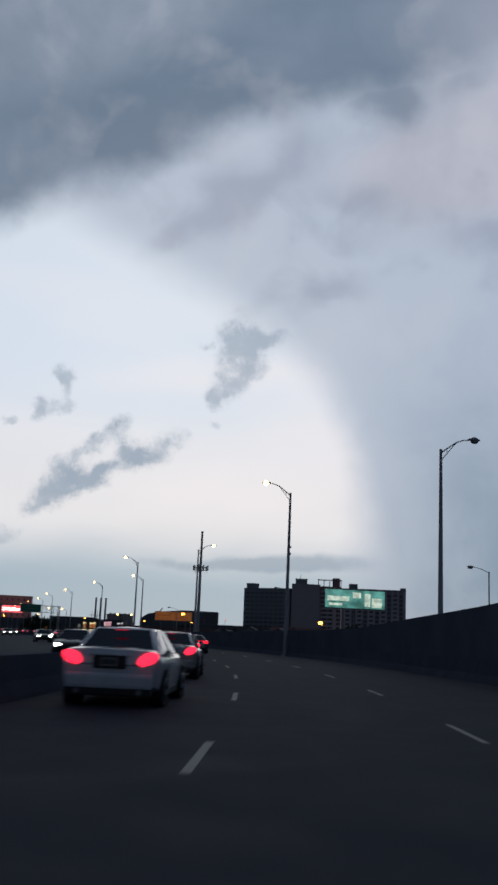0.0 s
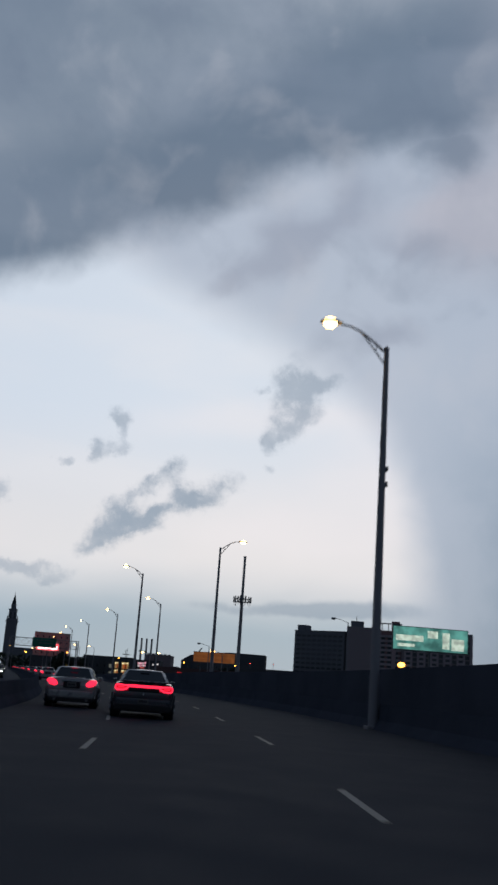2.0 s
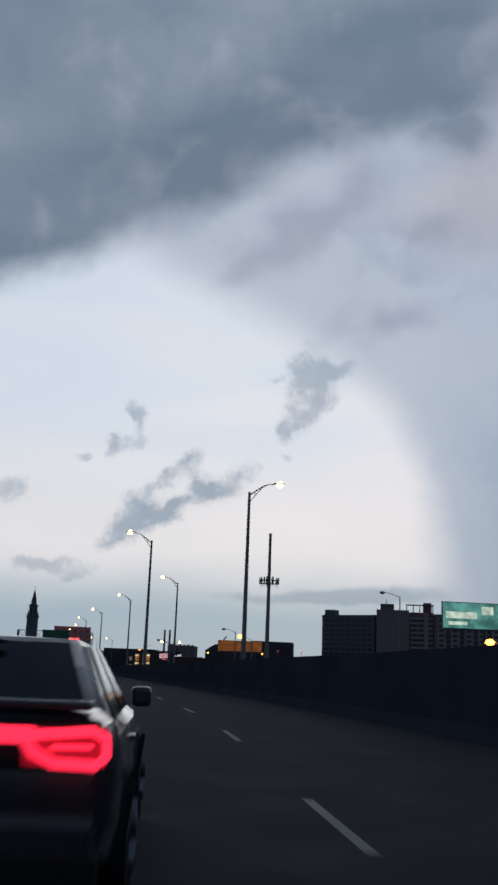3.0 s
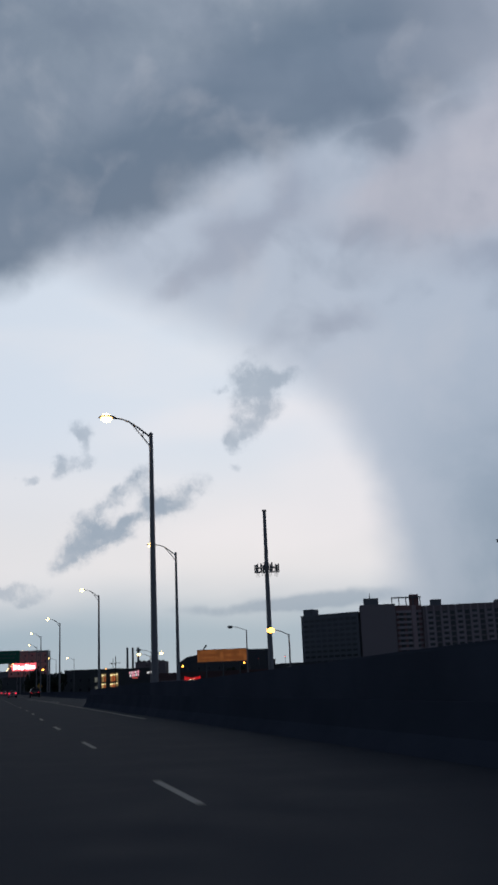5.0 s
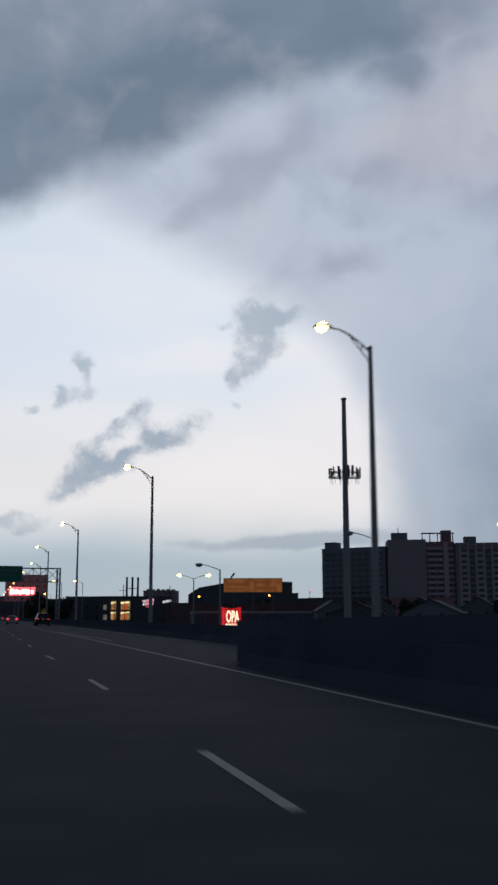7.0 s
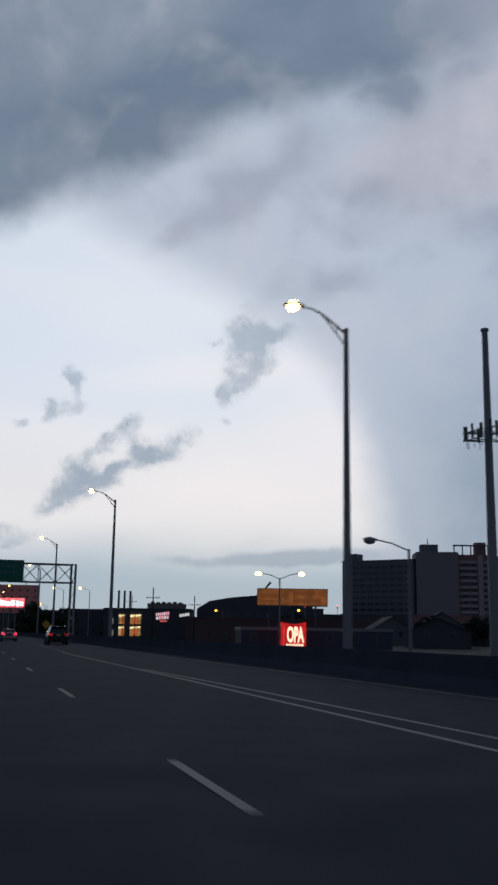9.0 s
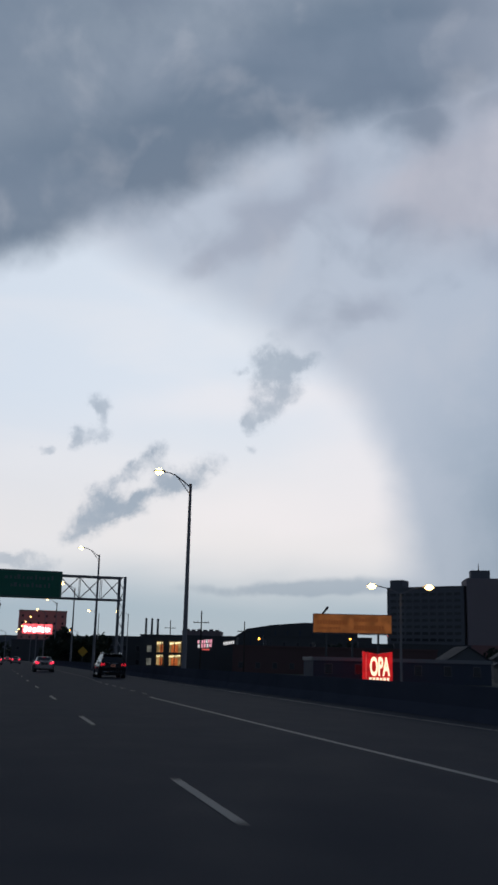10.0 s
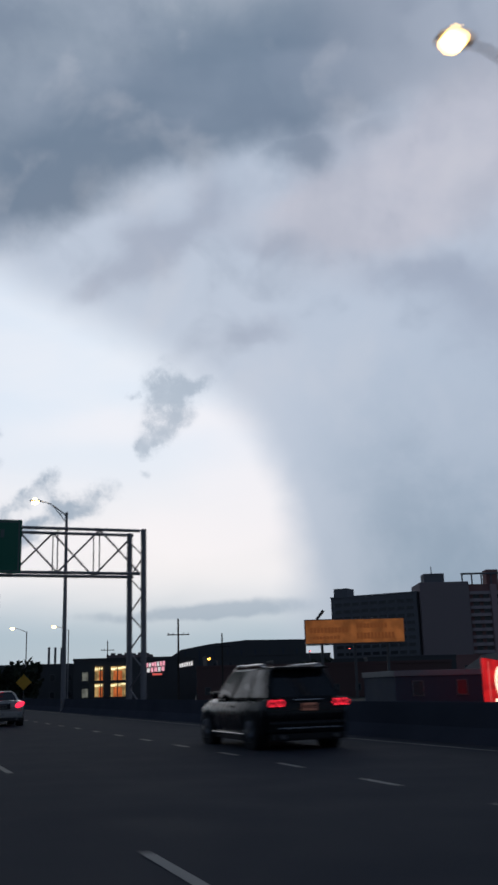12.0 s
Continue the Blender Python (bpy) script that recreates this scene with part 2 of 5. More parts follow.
def box(bm, lo, hi, bevel=0.0, mat=0):
    r = bmesh.ops.create_cube(bm, size=1.0)
    for v in r["verts"]:
        v.co = Vector([(lo[i] + hi[i]) / 2 + v.co[i] * (hi[i] - lo[i]) for i in range(3)])
    faces = {f for v in r["verts"] for f in v.link_faces}
    for f in faces:
        f.material_index = mat
    if bevel:
        edges = list({e for v in r["verts"] for e in v.link_edges})
        bmesh.ops.bevel(bm, geom=edges, offset=bevel, segments=2, affect="EDGES", profile=0.6)
    return bm


def rod(bm, a, b, r0, r1=None, n=8, mat=0):
    """A tapered bar from a to b."""
    r1 = r0 if r1 is None else r1
    a, b = Vector(a), Vector(b)
    d = b - a
    made = bmesh.ops.create_cone(bm, cap_ends=True, segments=n, radius1=r0, radius2=r1, depth=d.length)
    turn = d.to_track_quat("Z", "Y").to_matrix()
    for v in made["verts"]:
        v.co = turn @ v.co + (a + b) / 2
        for f in v.link_faces:
            f.material_index = mat
    return bm


def tube(bm, points, r, n=8):
    """A bent pipe along points."""
    rings = []
    pts = [Vector(p) for p in points]
    for i, p in enumerate(pts):
        d = (pts[min(i + 1, len(pts) - 1)] - pts[max(i - 1, 0)]).normalized()
        side = d.cross(Vector((0.3, 0.9, 0.1))).normalized()
        up = side.cross(d)
        rad = r[i] if isinstance(r, (list, tuple)) else r
        rings.append([bm.verts.new(p + side * math.cos(a) * rad + up * math.sin(a) * rad)
                      for a in (2 * math.pi * k / n for k in range(n))])
    for a, b in zip(rings, rings[1:]):
        for k in range(n):
            bm.faces.new((a[k], a[(k + 1) % n], b[(k + 1) % n], b[k]))
    bm.faces.new(rings[0][::-1])
    bm.faces.new(rings[-1])
    return bm


def egg(bm, centre, radii, n=12, half=None):
    made = bmesh.ops.create_uvsphere(bm, u_segments=n, v_segments=max(6, n // 2), radius=1.0)
    for v in made["verts"]:
        if half == "low" and v.co.z > 0:
            v.co.z = 0
        if half == "high" and v.co.z < 0:
            v.co.z = 0
        v.co = Vector([centre[i] + v.co[i] * radii[i] for i in range(3)])
    return bm


# ---------------------------------------------------------------- the road's line
def heading(s):
    """Degrees to the left of +y at s metres along the road."""
    return float(np.interp(s, (-60, 0, 12.5, 25, 38, 50, 63, 90, 115, 135, 250, 400), (-8, -5.2, -3, -0.7, 1.8, 4.2, 6.2, 11.3, 15.8, 16.5, 16.9, 17.0)))


LINE = {0: (0.0, 0.0)}
for way in (1, -1):
    px, py = 0.0, 0.0
    for i in range(0, 1700 if way > 0 else 160):
        h = radians(heading(way * (i + 0.5)))
        px, py = px - way * math.sin(h), py + way * math.cos(h)
        LINE[way * (i + 1)] = (px, py)


def on_road(s, lat=0.0, z=0.0):
    """The place s metres along the camera's lane, lat metres to its right."""
    a = math.floor(s)
    f = s - a
    x = LINE[a][0] * (1 - f) + LINE[a + 1][0] * f
    y = LINE[a][1] * (1 - f) + LINE[a + 1][1] * f
    h = radians(heading(s))
    return Vector((x + lat * math.cos(h), y + lat * math.sin(h), z))


def ramp_z(s):
    return float(np.interp(s, (0, 38, 53, 65, 90, 130, 153, 176, 203), (3.3, 2.2, 1.85, 1.42, 1.2, 0.9, 0.72, 0.38, 0.0)))


def wall_lat(s):
    return float(np.interp(s, (0, 40, 90, 130, 160, 205), (8.9, 8.5, 7.75, 7.55, 7.4, 7.2)))


def outer_lat(s):
    return float(np.interp(s, (0, 60, 150, 205, 240), (12.6, 12.3, 10.8, 11.4, 11.9)))


def wall_top(s):
    if s < 165:
        return ramp_z(s) + 0.9
    return float(np.interp(s, (165, 172, 183, 190, 197, 206), (1.45, 1.46, 1.42, 1.34, 1.27, 1.18)))


def parapet_z(s):
    return ramp_z(s) + float(np.interp(s, (60, 95, 185, 203), (0.9, 1.25, 1.2, 0.9)))


def strip(bm, s0, s1, profile, step=6.0, close=False):
    """Sweeps a cross-section, a function of s that gives (lat, z) pairs, along the road."""
    n = max(1, round((s1 - s0) / step))
    rows = []
    for i in range(n + 1):
        s = s0 + (s1 - s0) * i / n
        rows.append([bm.verts.new(on_road(s, lat, z)) for lat, z in profile(s)])
    for a, b in zip(rows, rows[1:]):
        for k in range(len(a) - (0 if close else 1)):
            j = (k + 1) % len(a)
            bm.faces.new((a[k], a[j], b[j], b[k]))
    if close:
        bm.faces.new(rows[0][::-1])
        bm.faces.new(rows[-1])
    bmesh.ops.recalc_face_normals(bm, faces=bm.faces)
    return bm


# ---------------------------------------------------------------- ground and roads
GZ = -1.0
bm = bmesh.new()
bmesh.ops.create_grid(bm, x_segments=24, y_segments=24, size=4200)
ground = part("ground", bm, GROUND)
ground.location = (0, 600, GZ)
tagged(ground, "dark flat city ground with grass and paving", "ground", kind="structure")

bm = strip(bmesh.new(), -120, 1600, lambda s: ((-6.3, GZ), (-6.2, 0.0), (outer_lat(s) if s > 200 else wall_lat(s), 0.0), ((outer_lat(s) if s > 200 else wall_lat(s)) + 0.3, GZ)))
road = tagged(part("road", bm, ASPHALT), "dark worn asphalt freeway carriageway", "road", kind="structure")
bm = strip(bmesh.new(), -120, 1600, lambda s: ((-21.5, GZ), (-21.0, -0.01), (-6.4, -0.01), (-6.35, GZ)))
road_2 = tagged(part("road_oncoming", bm, ASPHALT_OLD), "dark asphalt carriageway of the oncoming traffic", "road", kind="structure")
bm = strip(bmesh.new(), -120, 203, lambda s: ((wall_lat(s) + 0.35, GZ), (wall_lat(s) + 0.35, ramp_z(s) + 0.004), (outer_lat(s), ramp_z(s) + 0.004), (outer_lat(s), GZ)))
ramp = tagged(part("ramp", bm, ASPHALT_OLD), "asphalt entrance ramp that slopes down to the freeway", "ramp", kind="structure")


def jersey(face, z0, h):
    """Cross-section of a concrete barrier, its slope towards -lat at face."""
    return ((face, z0), (face + 0.05, z0 + 0.08), (face + 0.22, z0 + 0.33), (face + 0.30, z0 + h), (face + 0.46, z0 + h), (face + 0.55, z0 + 0.33), (face + 0.72, z0 + 0.08), (face + 0.76, z0))


def barrier(name, label, s0, s1, section, mat, length=9.0):
    owner = tagged(new(name), label, "barrier", kind="structure")
    s = s0
    while s < s1 - 0.1:
        e = min(s + length, s1)
        part("barrier_segment", strip(bmesh.new(), s + 0.012, e - 0.012, section, 4.5, True), mat, owner)
        s = e
    return owner


barrier("median_barrier", "stained concrete median barrier between the carriageways", -90, 520, lambda s: jersey(-6.15, 0.0, 0.8), CONCRETE, 12)
barrier("barrier_right", "low concrete barrier along the freeway's shoulder", -60, 203, lambda s: jersey(wall_lat(s) - 0.76, 0.0, 0.86), CONCRETE)
barrier("barrier_outer", "concrete barrier along the merging lane", 203, 520, lambda s: jersey(outer_lat(s) - 0.5, 0.0, 0.86), CONCRETE)
barrier("retaining_wall", "dark stained concrete retaining wall below the ramp", -90, 206, lambda s: ((wall_lat(s) + 0.02, -0.3), (wall_lat(s) + 0.02, wall_top(s)), (wall_lat(s) + 0.3, wall_top(s)), (wall_lat(s) + 0.3, -0.3)), WALL_CONCRETE, 14)
barrier("ramp_parapet", "dark concrete parapet on the ramp's outer side", -90, 203, lambda s: ((outer_lat(s) + 0.01, GZ), (outer_lat(s) + 0.01, parapet_z(s)), (outer_lat(s) + 0.3, parapet_z(s)), (outer_lat(s) + 0.3, GZ)), WALL_CONCRETE, 14)


def marking(name, s0, s1, lat, width, owner):
    at = lat if callable(lat) else lambda s: lat
    bm = strip(bmesh.new(), s0, s1, lambda s: ((at(s) - width / 2, 0.006), (at(s) + width / 2, 0.006)), 3.0)
    return part(name, bm, PAINT_WHITE, owner)


def lane_lat(s):
    return float(np.interp(s, (10, 27, 73, 85, 100, 128, 145, 170, 197, 220, 260, 300), (2.5, 2.2, 1.8, 1.6, 1.95, 2.4, 2.25, 2.1, 2.2, 1.95, 1.85, 1.75)))


for k in range(-2, 30):
    start = float(np.interp(k, (-2, 0, 5, 10, 16, 21, 30), (-9.0, 14.3, 72.3, 127.8, 195.7, 260.1, 370.0)))
    marking("lane_dash", start, start + 3.0, lane_lat, 0.11, road)
    marking("lane_dash", start - 4.6, start - 1.6, lambda s: lane_lat(s) - 3.8, 0.11, road)
marking("edge_line", 168, 288, lambda s: float(np.interp(s, (60, 150, 195, 225, 256, 272, 296), (6.6, 5.95, 5.92, 5.85, 5.72, 5.5, 5.3))), 0.13, road)
for k in range(30):
    marking("lane_dash", 291 + 3.5 * k, 292.1 + 3.5 * k, lambda s: float(np.interp(s, (291, 308, 322, 340), (5.7, 5.75, 6.3, 6.5))), 0.12, road)
marking("edge_line", 232, 262, lambda s: float(np.interp(s, (230, 253, 262), (6.75, 6.2, 5.86))), 0.12, road)
marking("edge_line", 206, 420, lambda s: float(np.interp(s, (206, 255, 280, 322), (10.9, 10.6, 10.3, 10.65))), 0.09, road)


# ---------------------------------------------------------------- street lamps
def street_lamp(at, turn, base_z, lit=True, top=14.0):
    """A tall steel lamp; its arm reaches out along its own -x."""
    label = "tall grey steel street lamp with a curved bracket arm, " + ("lit" if lit else "unlit")
    lamp = thing("street_lamp", label, "street lamp", "freeway lamps", pose(at[0], at[1], base_z, 0, 0, turn))
    h = top - base_z
    bm = rod(bmesh.new(), (0, 0, 0.0), (0, 0, h), 0.19, 0.098, 12)
    smooth(part("pole", bm, LAMP_STEEL, lamp))
    part("base_plate", box(bmesh.new(), (-0.27, -0.27, -0.02), (0.27, 0.27, 0.10), 0.02), LAMP_STEEL, lamp)
    part("pole_cap", rod(bmesh.new(), (0, 0, h), (0, 0, h + 0.08), 0.12, 0.07, 12), LAMP_STEEL, lamp)
    bm = tube(bmesh.new(), [(-0.05, 0, h - 0.15), (-0.55, 0, h + 0.24), (-1.05, 0, h + 0.58), (-1.5, 0, h + 0.76), (-1.95, 0, h + 0.8)], [0.05, 0.045, 0.04, 0.036, 0.034])
    smooth(part("arm", bm, LAMP_STEEL, lamp))
    bm = tube(bmesh.new(), [(-0.08, 0, h - 0.62), (-0.45, 0, h - 0.15), (-0.9, 0, h + 0.4), (-1.2, 0, h + 0.69)], 0.03)
    rod(bm, (-0.42, 0, h - 0.18), (-0.42, 0, h + 0.13), 0.02)
    smooth(part("brace", bm, LAMP_STEEL, lamp))
    head = smooth(part("lamp_head", egg(bmesh.new(), (-2.25, 0, h + 0.81), (0.47, 0.26, 0.14), 16, "high"), LAMP_STEEL, lamp))
    lens = part("lens", egg(bmesh.new(), (-2.30, 0, h + 0.80), (0.29, 0.22, 0.24), 16), LAMP_ON if lit else LENS_OFF, head)
    smooth(lens, 180)
    return lamp


for x, y, turn, bz, lit, top in (
        (12.3, 63.2, 185, ramp_z(63), False, 14.2), (3.2, 86.0, 12, 0.0, True, 14.3), (-8.2, 146.4, 196, ramp_z(146), True, 14.2),
        (-20.6, 174.7, 17, 0.0, True, 14.0), (-24.1, 216.6, 17, GZ, True, 13.3), (-39.6, 259.3, 17, GZ, True, 13.6),
        (-57.3, 312.4, 17, GZ, True, 13.6), (-74.1, 364.7, 17, GZ, True, 14.0)):
    lamp = street_lamp((x, y), turn, bz, lit, top)
    if y == 86.0:
        for bz_ in (8.8, 9.4):
            part("sensor_box", box(bmesh.new(), (0.10, -0.05, bz_), (0.22, 0.05, bz_ + 0.2), 0.02), DARK_STEEL, lamp, "small grey sensor box on the pole")
far_lamp = None
for k in range(1, 9):
    p = on_road(382 + 52.0 * k, 13.4)
    if far_lamp is None:
        far_lamp = street_lamp((p.x, p.y), 17, GZ, True)
    else:
        copy_thing(far_lamp, pose(p.x, p.y, GZ, 0, 0, 17))


# ---------------------------------------------------------------- more materials
WALL_GREY = material("grey_painted_concrete", (0.21, 0.21, 0.225), 0.9, vary=0.2, scale=0.12, fine=3, bump=0.1)
WALL_TAN = material("tan_brick", (0.32, 0.245, 0.25), 0.9, vary=0.22, scale=0.2, fine=4, bump=0.15)
SLAB_PALE = material("pale_balcony_concrete", (0.52, 0.42, 0.43), 0.85, vary=0.2, scale=0.3, fine=5, bump=0.1)
# lighter copy of the red brick, sunlight and haze put into its colour
BRICK_LIT = material("sunlit_red_brick", (0.60, 0.37, 0.33), 0.9, vary=0.2, scale=0.2, fine=4, bump=0.1)
BRICK_DARK = material("dark_red_brick", (0.17, 0.10, 0.095), 0.9, vary=0.25, scale=0.3, fine=5, bump=0.15)
BRICK_RED = material("red_brown_brick", (0.36, 0.19, 0.18), 0.9, vary=0.25, scale=0.3, fine=5, bump=0.15)
WALL_PINK = material("pink_grey_render", (0.56, 0.40, 0.40), 0.9, vary=0.15, scale=0.1, fine=3, bump=0.1)
WALL_WARM = material("warm_grey_render", (0.36, 0.29, 0.295), 0.9, vary=0.15, scale=0.1, fine=3, bump=0.1)
WALL_DARK = material("dark_siding", (0.10, 0.102, 0.108), 0.85, vary=0.3, scale=0.3, fine=6, bump=0.15)
WALL_BLUE = material("blue_grey_siding", (0.07, 0.085, 0.12), 0.8, vary=0.25, scale=0.4, fine=6, bump=0.1)
WALL_PALE = material("pale_siding", (0.17, 0.17, 0.18), 0.85, vary=0.2, scale=0.4, fine=8, bump=0.1)
ROOF_DARK = material("dark_shingle", (0.065, 0.065, 0.07), 0.9, vary=0.35, scale=0.8, fine=12, bump=0.3)
TRIM_PALE = material("pale_metal_trim", (0.30, 0.30, 0.31), 0.6, vary=0.15, scale=1, fine=20, bump=0.05)
WINDOW_DARK = material("dark_window_glass", (0.05, 0.053, 0.062), 0.2, vary=0.3, scale=0.5, fine=4, bump=0, spec=0.6)
# Glow added to the orange sheet and its print; no backlight is known.
BOARD_ORANGE = glow("glowing_orange_sheet", (1.0, 0.33, 0.09), 0.14, 0.35, 0.5)
BOARD_BARS = glow("glowing_brown_print", (1.0, 0.30, 0.08), 0.095)
SIGN_GREEN = material("green_sign_sheet", (0.010, 0.19, 0.115), 0.45, vary=0.15, scale=0.8, fine=10, bump=0)
SIGN_WHITE = material("white_sign_print", (0.16, 0.22, 0.20), 0.5, vary=0.1, bump=0)
SIGN_YELLOW = material("yellow_sign_sheet", (0.75, 0.40, 0.03), 0.5, vary=0.1, bump=0)
WOOD_POLE = material("creosoted_wood", (0.055, 0.045, 0.038), 0.9, vary=0.3, scale=1.5, fine=20, bump=0.2)
BARK = material("bark", (0.05, 0.042, 0.034), 0.95, vary=0.3, scale=2, fine=12, bump=0.4)
LEAF = material("foliage", (0.030, 0.042, 0.022), 0.8, vary=0.45, scale=0.5, fine=3, bump=0)
YELLOW_ROOM = glow("lit_room_window", (0.85, 0.55, 0.22), 0.32, 0.7, 1.1)
CREAM_TUBE = glow("cream_gallery_light", (1.0, 0.85, 0.45), 1.1, 0.4, 1.5)
DIM_ROOM = glow("dim_room_window", (0.6, 0.6, 0.5), 0.16, 0.6, 1.5)
ORANGE_ROOM = glow("lit_room_door", (0.9, 0.22, 0.06), 0.42, 0.4, 1.0)
NEON_PINK = glow("pink_sign_light", (1.0, 0.42, 0.52), 0.8, 0.3, 3.0)
NEON_WHITE = glow("white_sign_light", (0.95, 0.92, 0.92), 0.65, 0.3, 3.0)
TAIL_STRIP = glow("dim_red_strip", (1.0, 0.16, 0.14), 0.55)
SIGNAL_RED = glow("red_signal_lens", (1.0, 0.08, 0.07), 9.0)
BLACK_CASE = material("black_signal_case", (0.02, 0.02, 0.021), 0.6, vary=0.2, bump=0.05)
NEON_RED = glow("red_sign_face", (0.80, 0.018, 0.022), 0.55, 0.4, 0.9)
LETTER_LIGHT = glow("cream_letter_light", (1.0, 0.86, 0.60), 1.25)
LED_RED = glow("red_screen_light", (1.0, 0.12, 0.14), 1.8, 0.3, 0.5)
LED_WHITE = glow("white_screen_light", (1.0, 0.85, 0.85), 3.0)
SCREEN_TEAL = glow("teal_screen", (0.13, 0.40, 0.35), 0.6, 0.55, 0.35)
SCREEN_PALE = glow("pale_screen", (0.62, 0.74, 0.62), 0.8, 0.4, 0.8)


def place_on_road(s, lat, z=0.0, extra=0.0):
    p = on_road(s, lat, z)
    return pose(p.x, p.y, p.z, 0, 0, heading(s) + extra)


# ---------------------------------------------------------------- apartment tower
def window_mesh(w, h):
    """A recessed window: reveal frame round a sunk pane, facing -y."""
    bm = bmesh.new()
    t = 0.09
    for lo, hi in (((-w / 2, -0.06, 0), (-w / 2 + t, 0.02, h)), ((w / 2 - t, -0.06, 0), (w / 2, 0.02, h)), ((-w / 2 + t, -0.06, h - t), (w / 2 - t, 0.02, h)), ((-w / 2 - 0.06, -0.12, -0.07), (w / 2 + 0.06, 0.02, 0.0))):
        box(bm, lo, hi, 0, 0)
    box(bm, (-w / 2 + t, -0.02, 0), (w / 2 - t, 0.02, h - t), 0, 1)
    me = bpy.data.meshes.new("window")
    bm.to_mesh(me)
    bm.free()
    me.materials.append(TRIM_DULL)
    me.materials.append(WINDOW_DARK)
    return me


TRIM_DULL = material("dull_window_frame", (0.19, 0.185, 0.19), 0.7, vary=0.15, bump=0)


def balcony_mesh(w, d, slab, rail):
    """A balcony: slab, solid railing and side cheeks, facing -y."""
    bm = bmesh.new()
    box(bm, (-w / 2, -d, 0), (w / 2, 0.0, slab))
    box(bm, (-w / 2, -d, slab), (w / 2, -d + 0.12, slab + rail))
    box(bm, (-w / 2, -d + 0.12, slab), (-w / 2 + 0.12, 0, slab + rail))
    box(bm, (w / 2 - 0.12, -d + 0.12, slab), (w / 2, 0, slab + rail))
    me = bpy.data.meshes.new("balcony")
    bm.to_mesh(me)
    bm.free()
    me.materials.append(SLAB_PALE)
    return me


def shared(name, me, parent, m):
    ob = new(name, me)
    ob.parent = parent
    ob.matrix_basis = m
    return ob


tower = thing("apartment_building", "large grey concrete apartment tower with stacked pale balconies", "building", at=pose(-4.9, 708, GZ, 0, 0, 0))
FLOOR_H = 2.95
WIN = window_mesh(3.3, 1.35)
LOGGIA = window_mesh(2.6, 2.2)


def local(dx, dy, z, h):
    return pose(dx, dy, z, 0, 0, h)


# left wing: runs from its far corner towards the middle tower
turn_l = math.degrees(math.atan2(-22.0, 34.2))
wing = part("wall", box(bmesh.new(), (0, 0, 0), (38.5, 16, 38.0), 0.15), WALL_GREY, tower)
wing.matrix_basis = local(0, 0, 0, turn_l)
part("roof", box(bmesh.new(), (-0.2, -0.2, 38.0), (38.7, 16.2, 38.7), 0.1), WALL_GREY, tower).matrix_basis = local(0, 0, 0, turn_l)
part("stair_head", box(bmesh.new(), (0.6, 2, 38.7), (7.0, 9, 42.3), 0.1), WALL_GREY, tower).matrix_basis = local(0, 0, 0, turn_l)
axis = Vector((math.cos(radians(turn_l)), math.sin(radians(turn_l)), 0))
for f in range(12):
    for c in range(9):
        p = axis * (3.4 + c * 4.0)
        shared("window", WIN, tower, local(p.x, p.y, 2.1 + f * FLOOR_H, turn_l) @ pose(0, -0.02, 0))
END_BALCONY = balcony_mesh(5.2, 1.5, 0.22, 1.0)
for f in range(11):
    q = axis * 0.0 + Vector((-axis.y, axis.x, 0)) * 8.0
    shared("balcony", END_BALCONY, tower, local(q.x, q.y, 4.6 + f * FLOOR_H, turn_l - 90))
# middle tower: blank gable and a stack of balconies
mid = part("wall", box(bmesh.new(), (0, 0, 0), (20.0, 20, 42.0), 0.15), WALL_WARM, tower, "blank grey end wall")
mid.matrix_basis = local(33.6, -22.5, 0, -3)
part("penthouse", box(bmesh.new(), (2.4, 3, 42.0), (10.8, 10, 45.8), 0.1), WALL_GREY, tower).matrix_basis = local(33.6, -22.5, 0, -3)
part("mast", rod(bmesh.new(), (6, 5, 45.8), (6, 5, 49.0), 0.25, 0.12), DARK_STEEL, tower).matrix_basis = local(33.6, -22.5, 0, -3)
stack = part("wall", box(bmesh.new(), (0, 0, 0), (15.0, 18, 41.0), 0.1), BRICK_RED, tower, "red brown brick balcony wall")
stack.matrix_basis = local(53.7, -21.0, 0, -2)
WIDE_BALCONY = balcony_mesh(8.6, 1.7, 0.28, 1.05)
NARROW_BALCONY = balcony_mesh(3.0, 1.2, 0.28, 1.05)
part("plain_strip", box(bmesh.new(), (9.1, -1.75, 0), (11.6, 0.5, 40.6), 0.05), WALL_PINK, tower, "plain pink grey wall strip").matrix_basis = local(53.7, -21.0, 0, -2)
for f in range(12):
    shared("balcony", WIDE_BALCONY, tower, local(58.3, -21.2, 4.2 + f * FLOOR_H, -2))
    shared("balcony", NARROW_BALCONY, tower, local(67.0, -21.5, 4.2 + f * FLOOR_H, -2))
    for c in range(3):
        shared("window", LOGGIA, tower, local(57.0 + 4.2 * c, -21.15 - 0.147 * c, 2.0 + f * FLOOR_H, -2) @ pose(0, -0.02, 0))
bm = bmesh.new()
for k in range(5):
    box(bm, (k * 4.0, 0, 41.0), (k * 4.0 + 0.5, 0.5, 45.2))
box(bm, (-0.2, -0.1, 45.2), (16.9, 0.6, 45.9))
part("roof_frame", bm, WALL_GREY, tower, "open concrete frame on the roof").matrix_basis = local(52.2, -19.0, 0, -2)
part("penthouse", box(bmesh.new(), (9.0, 3, 41.0), (14.0, 9, 47.2), 0.1), BRICK_RED, tower).matrix_basis = local(53.7, -21.0, 0, -2)
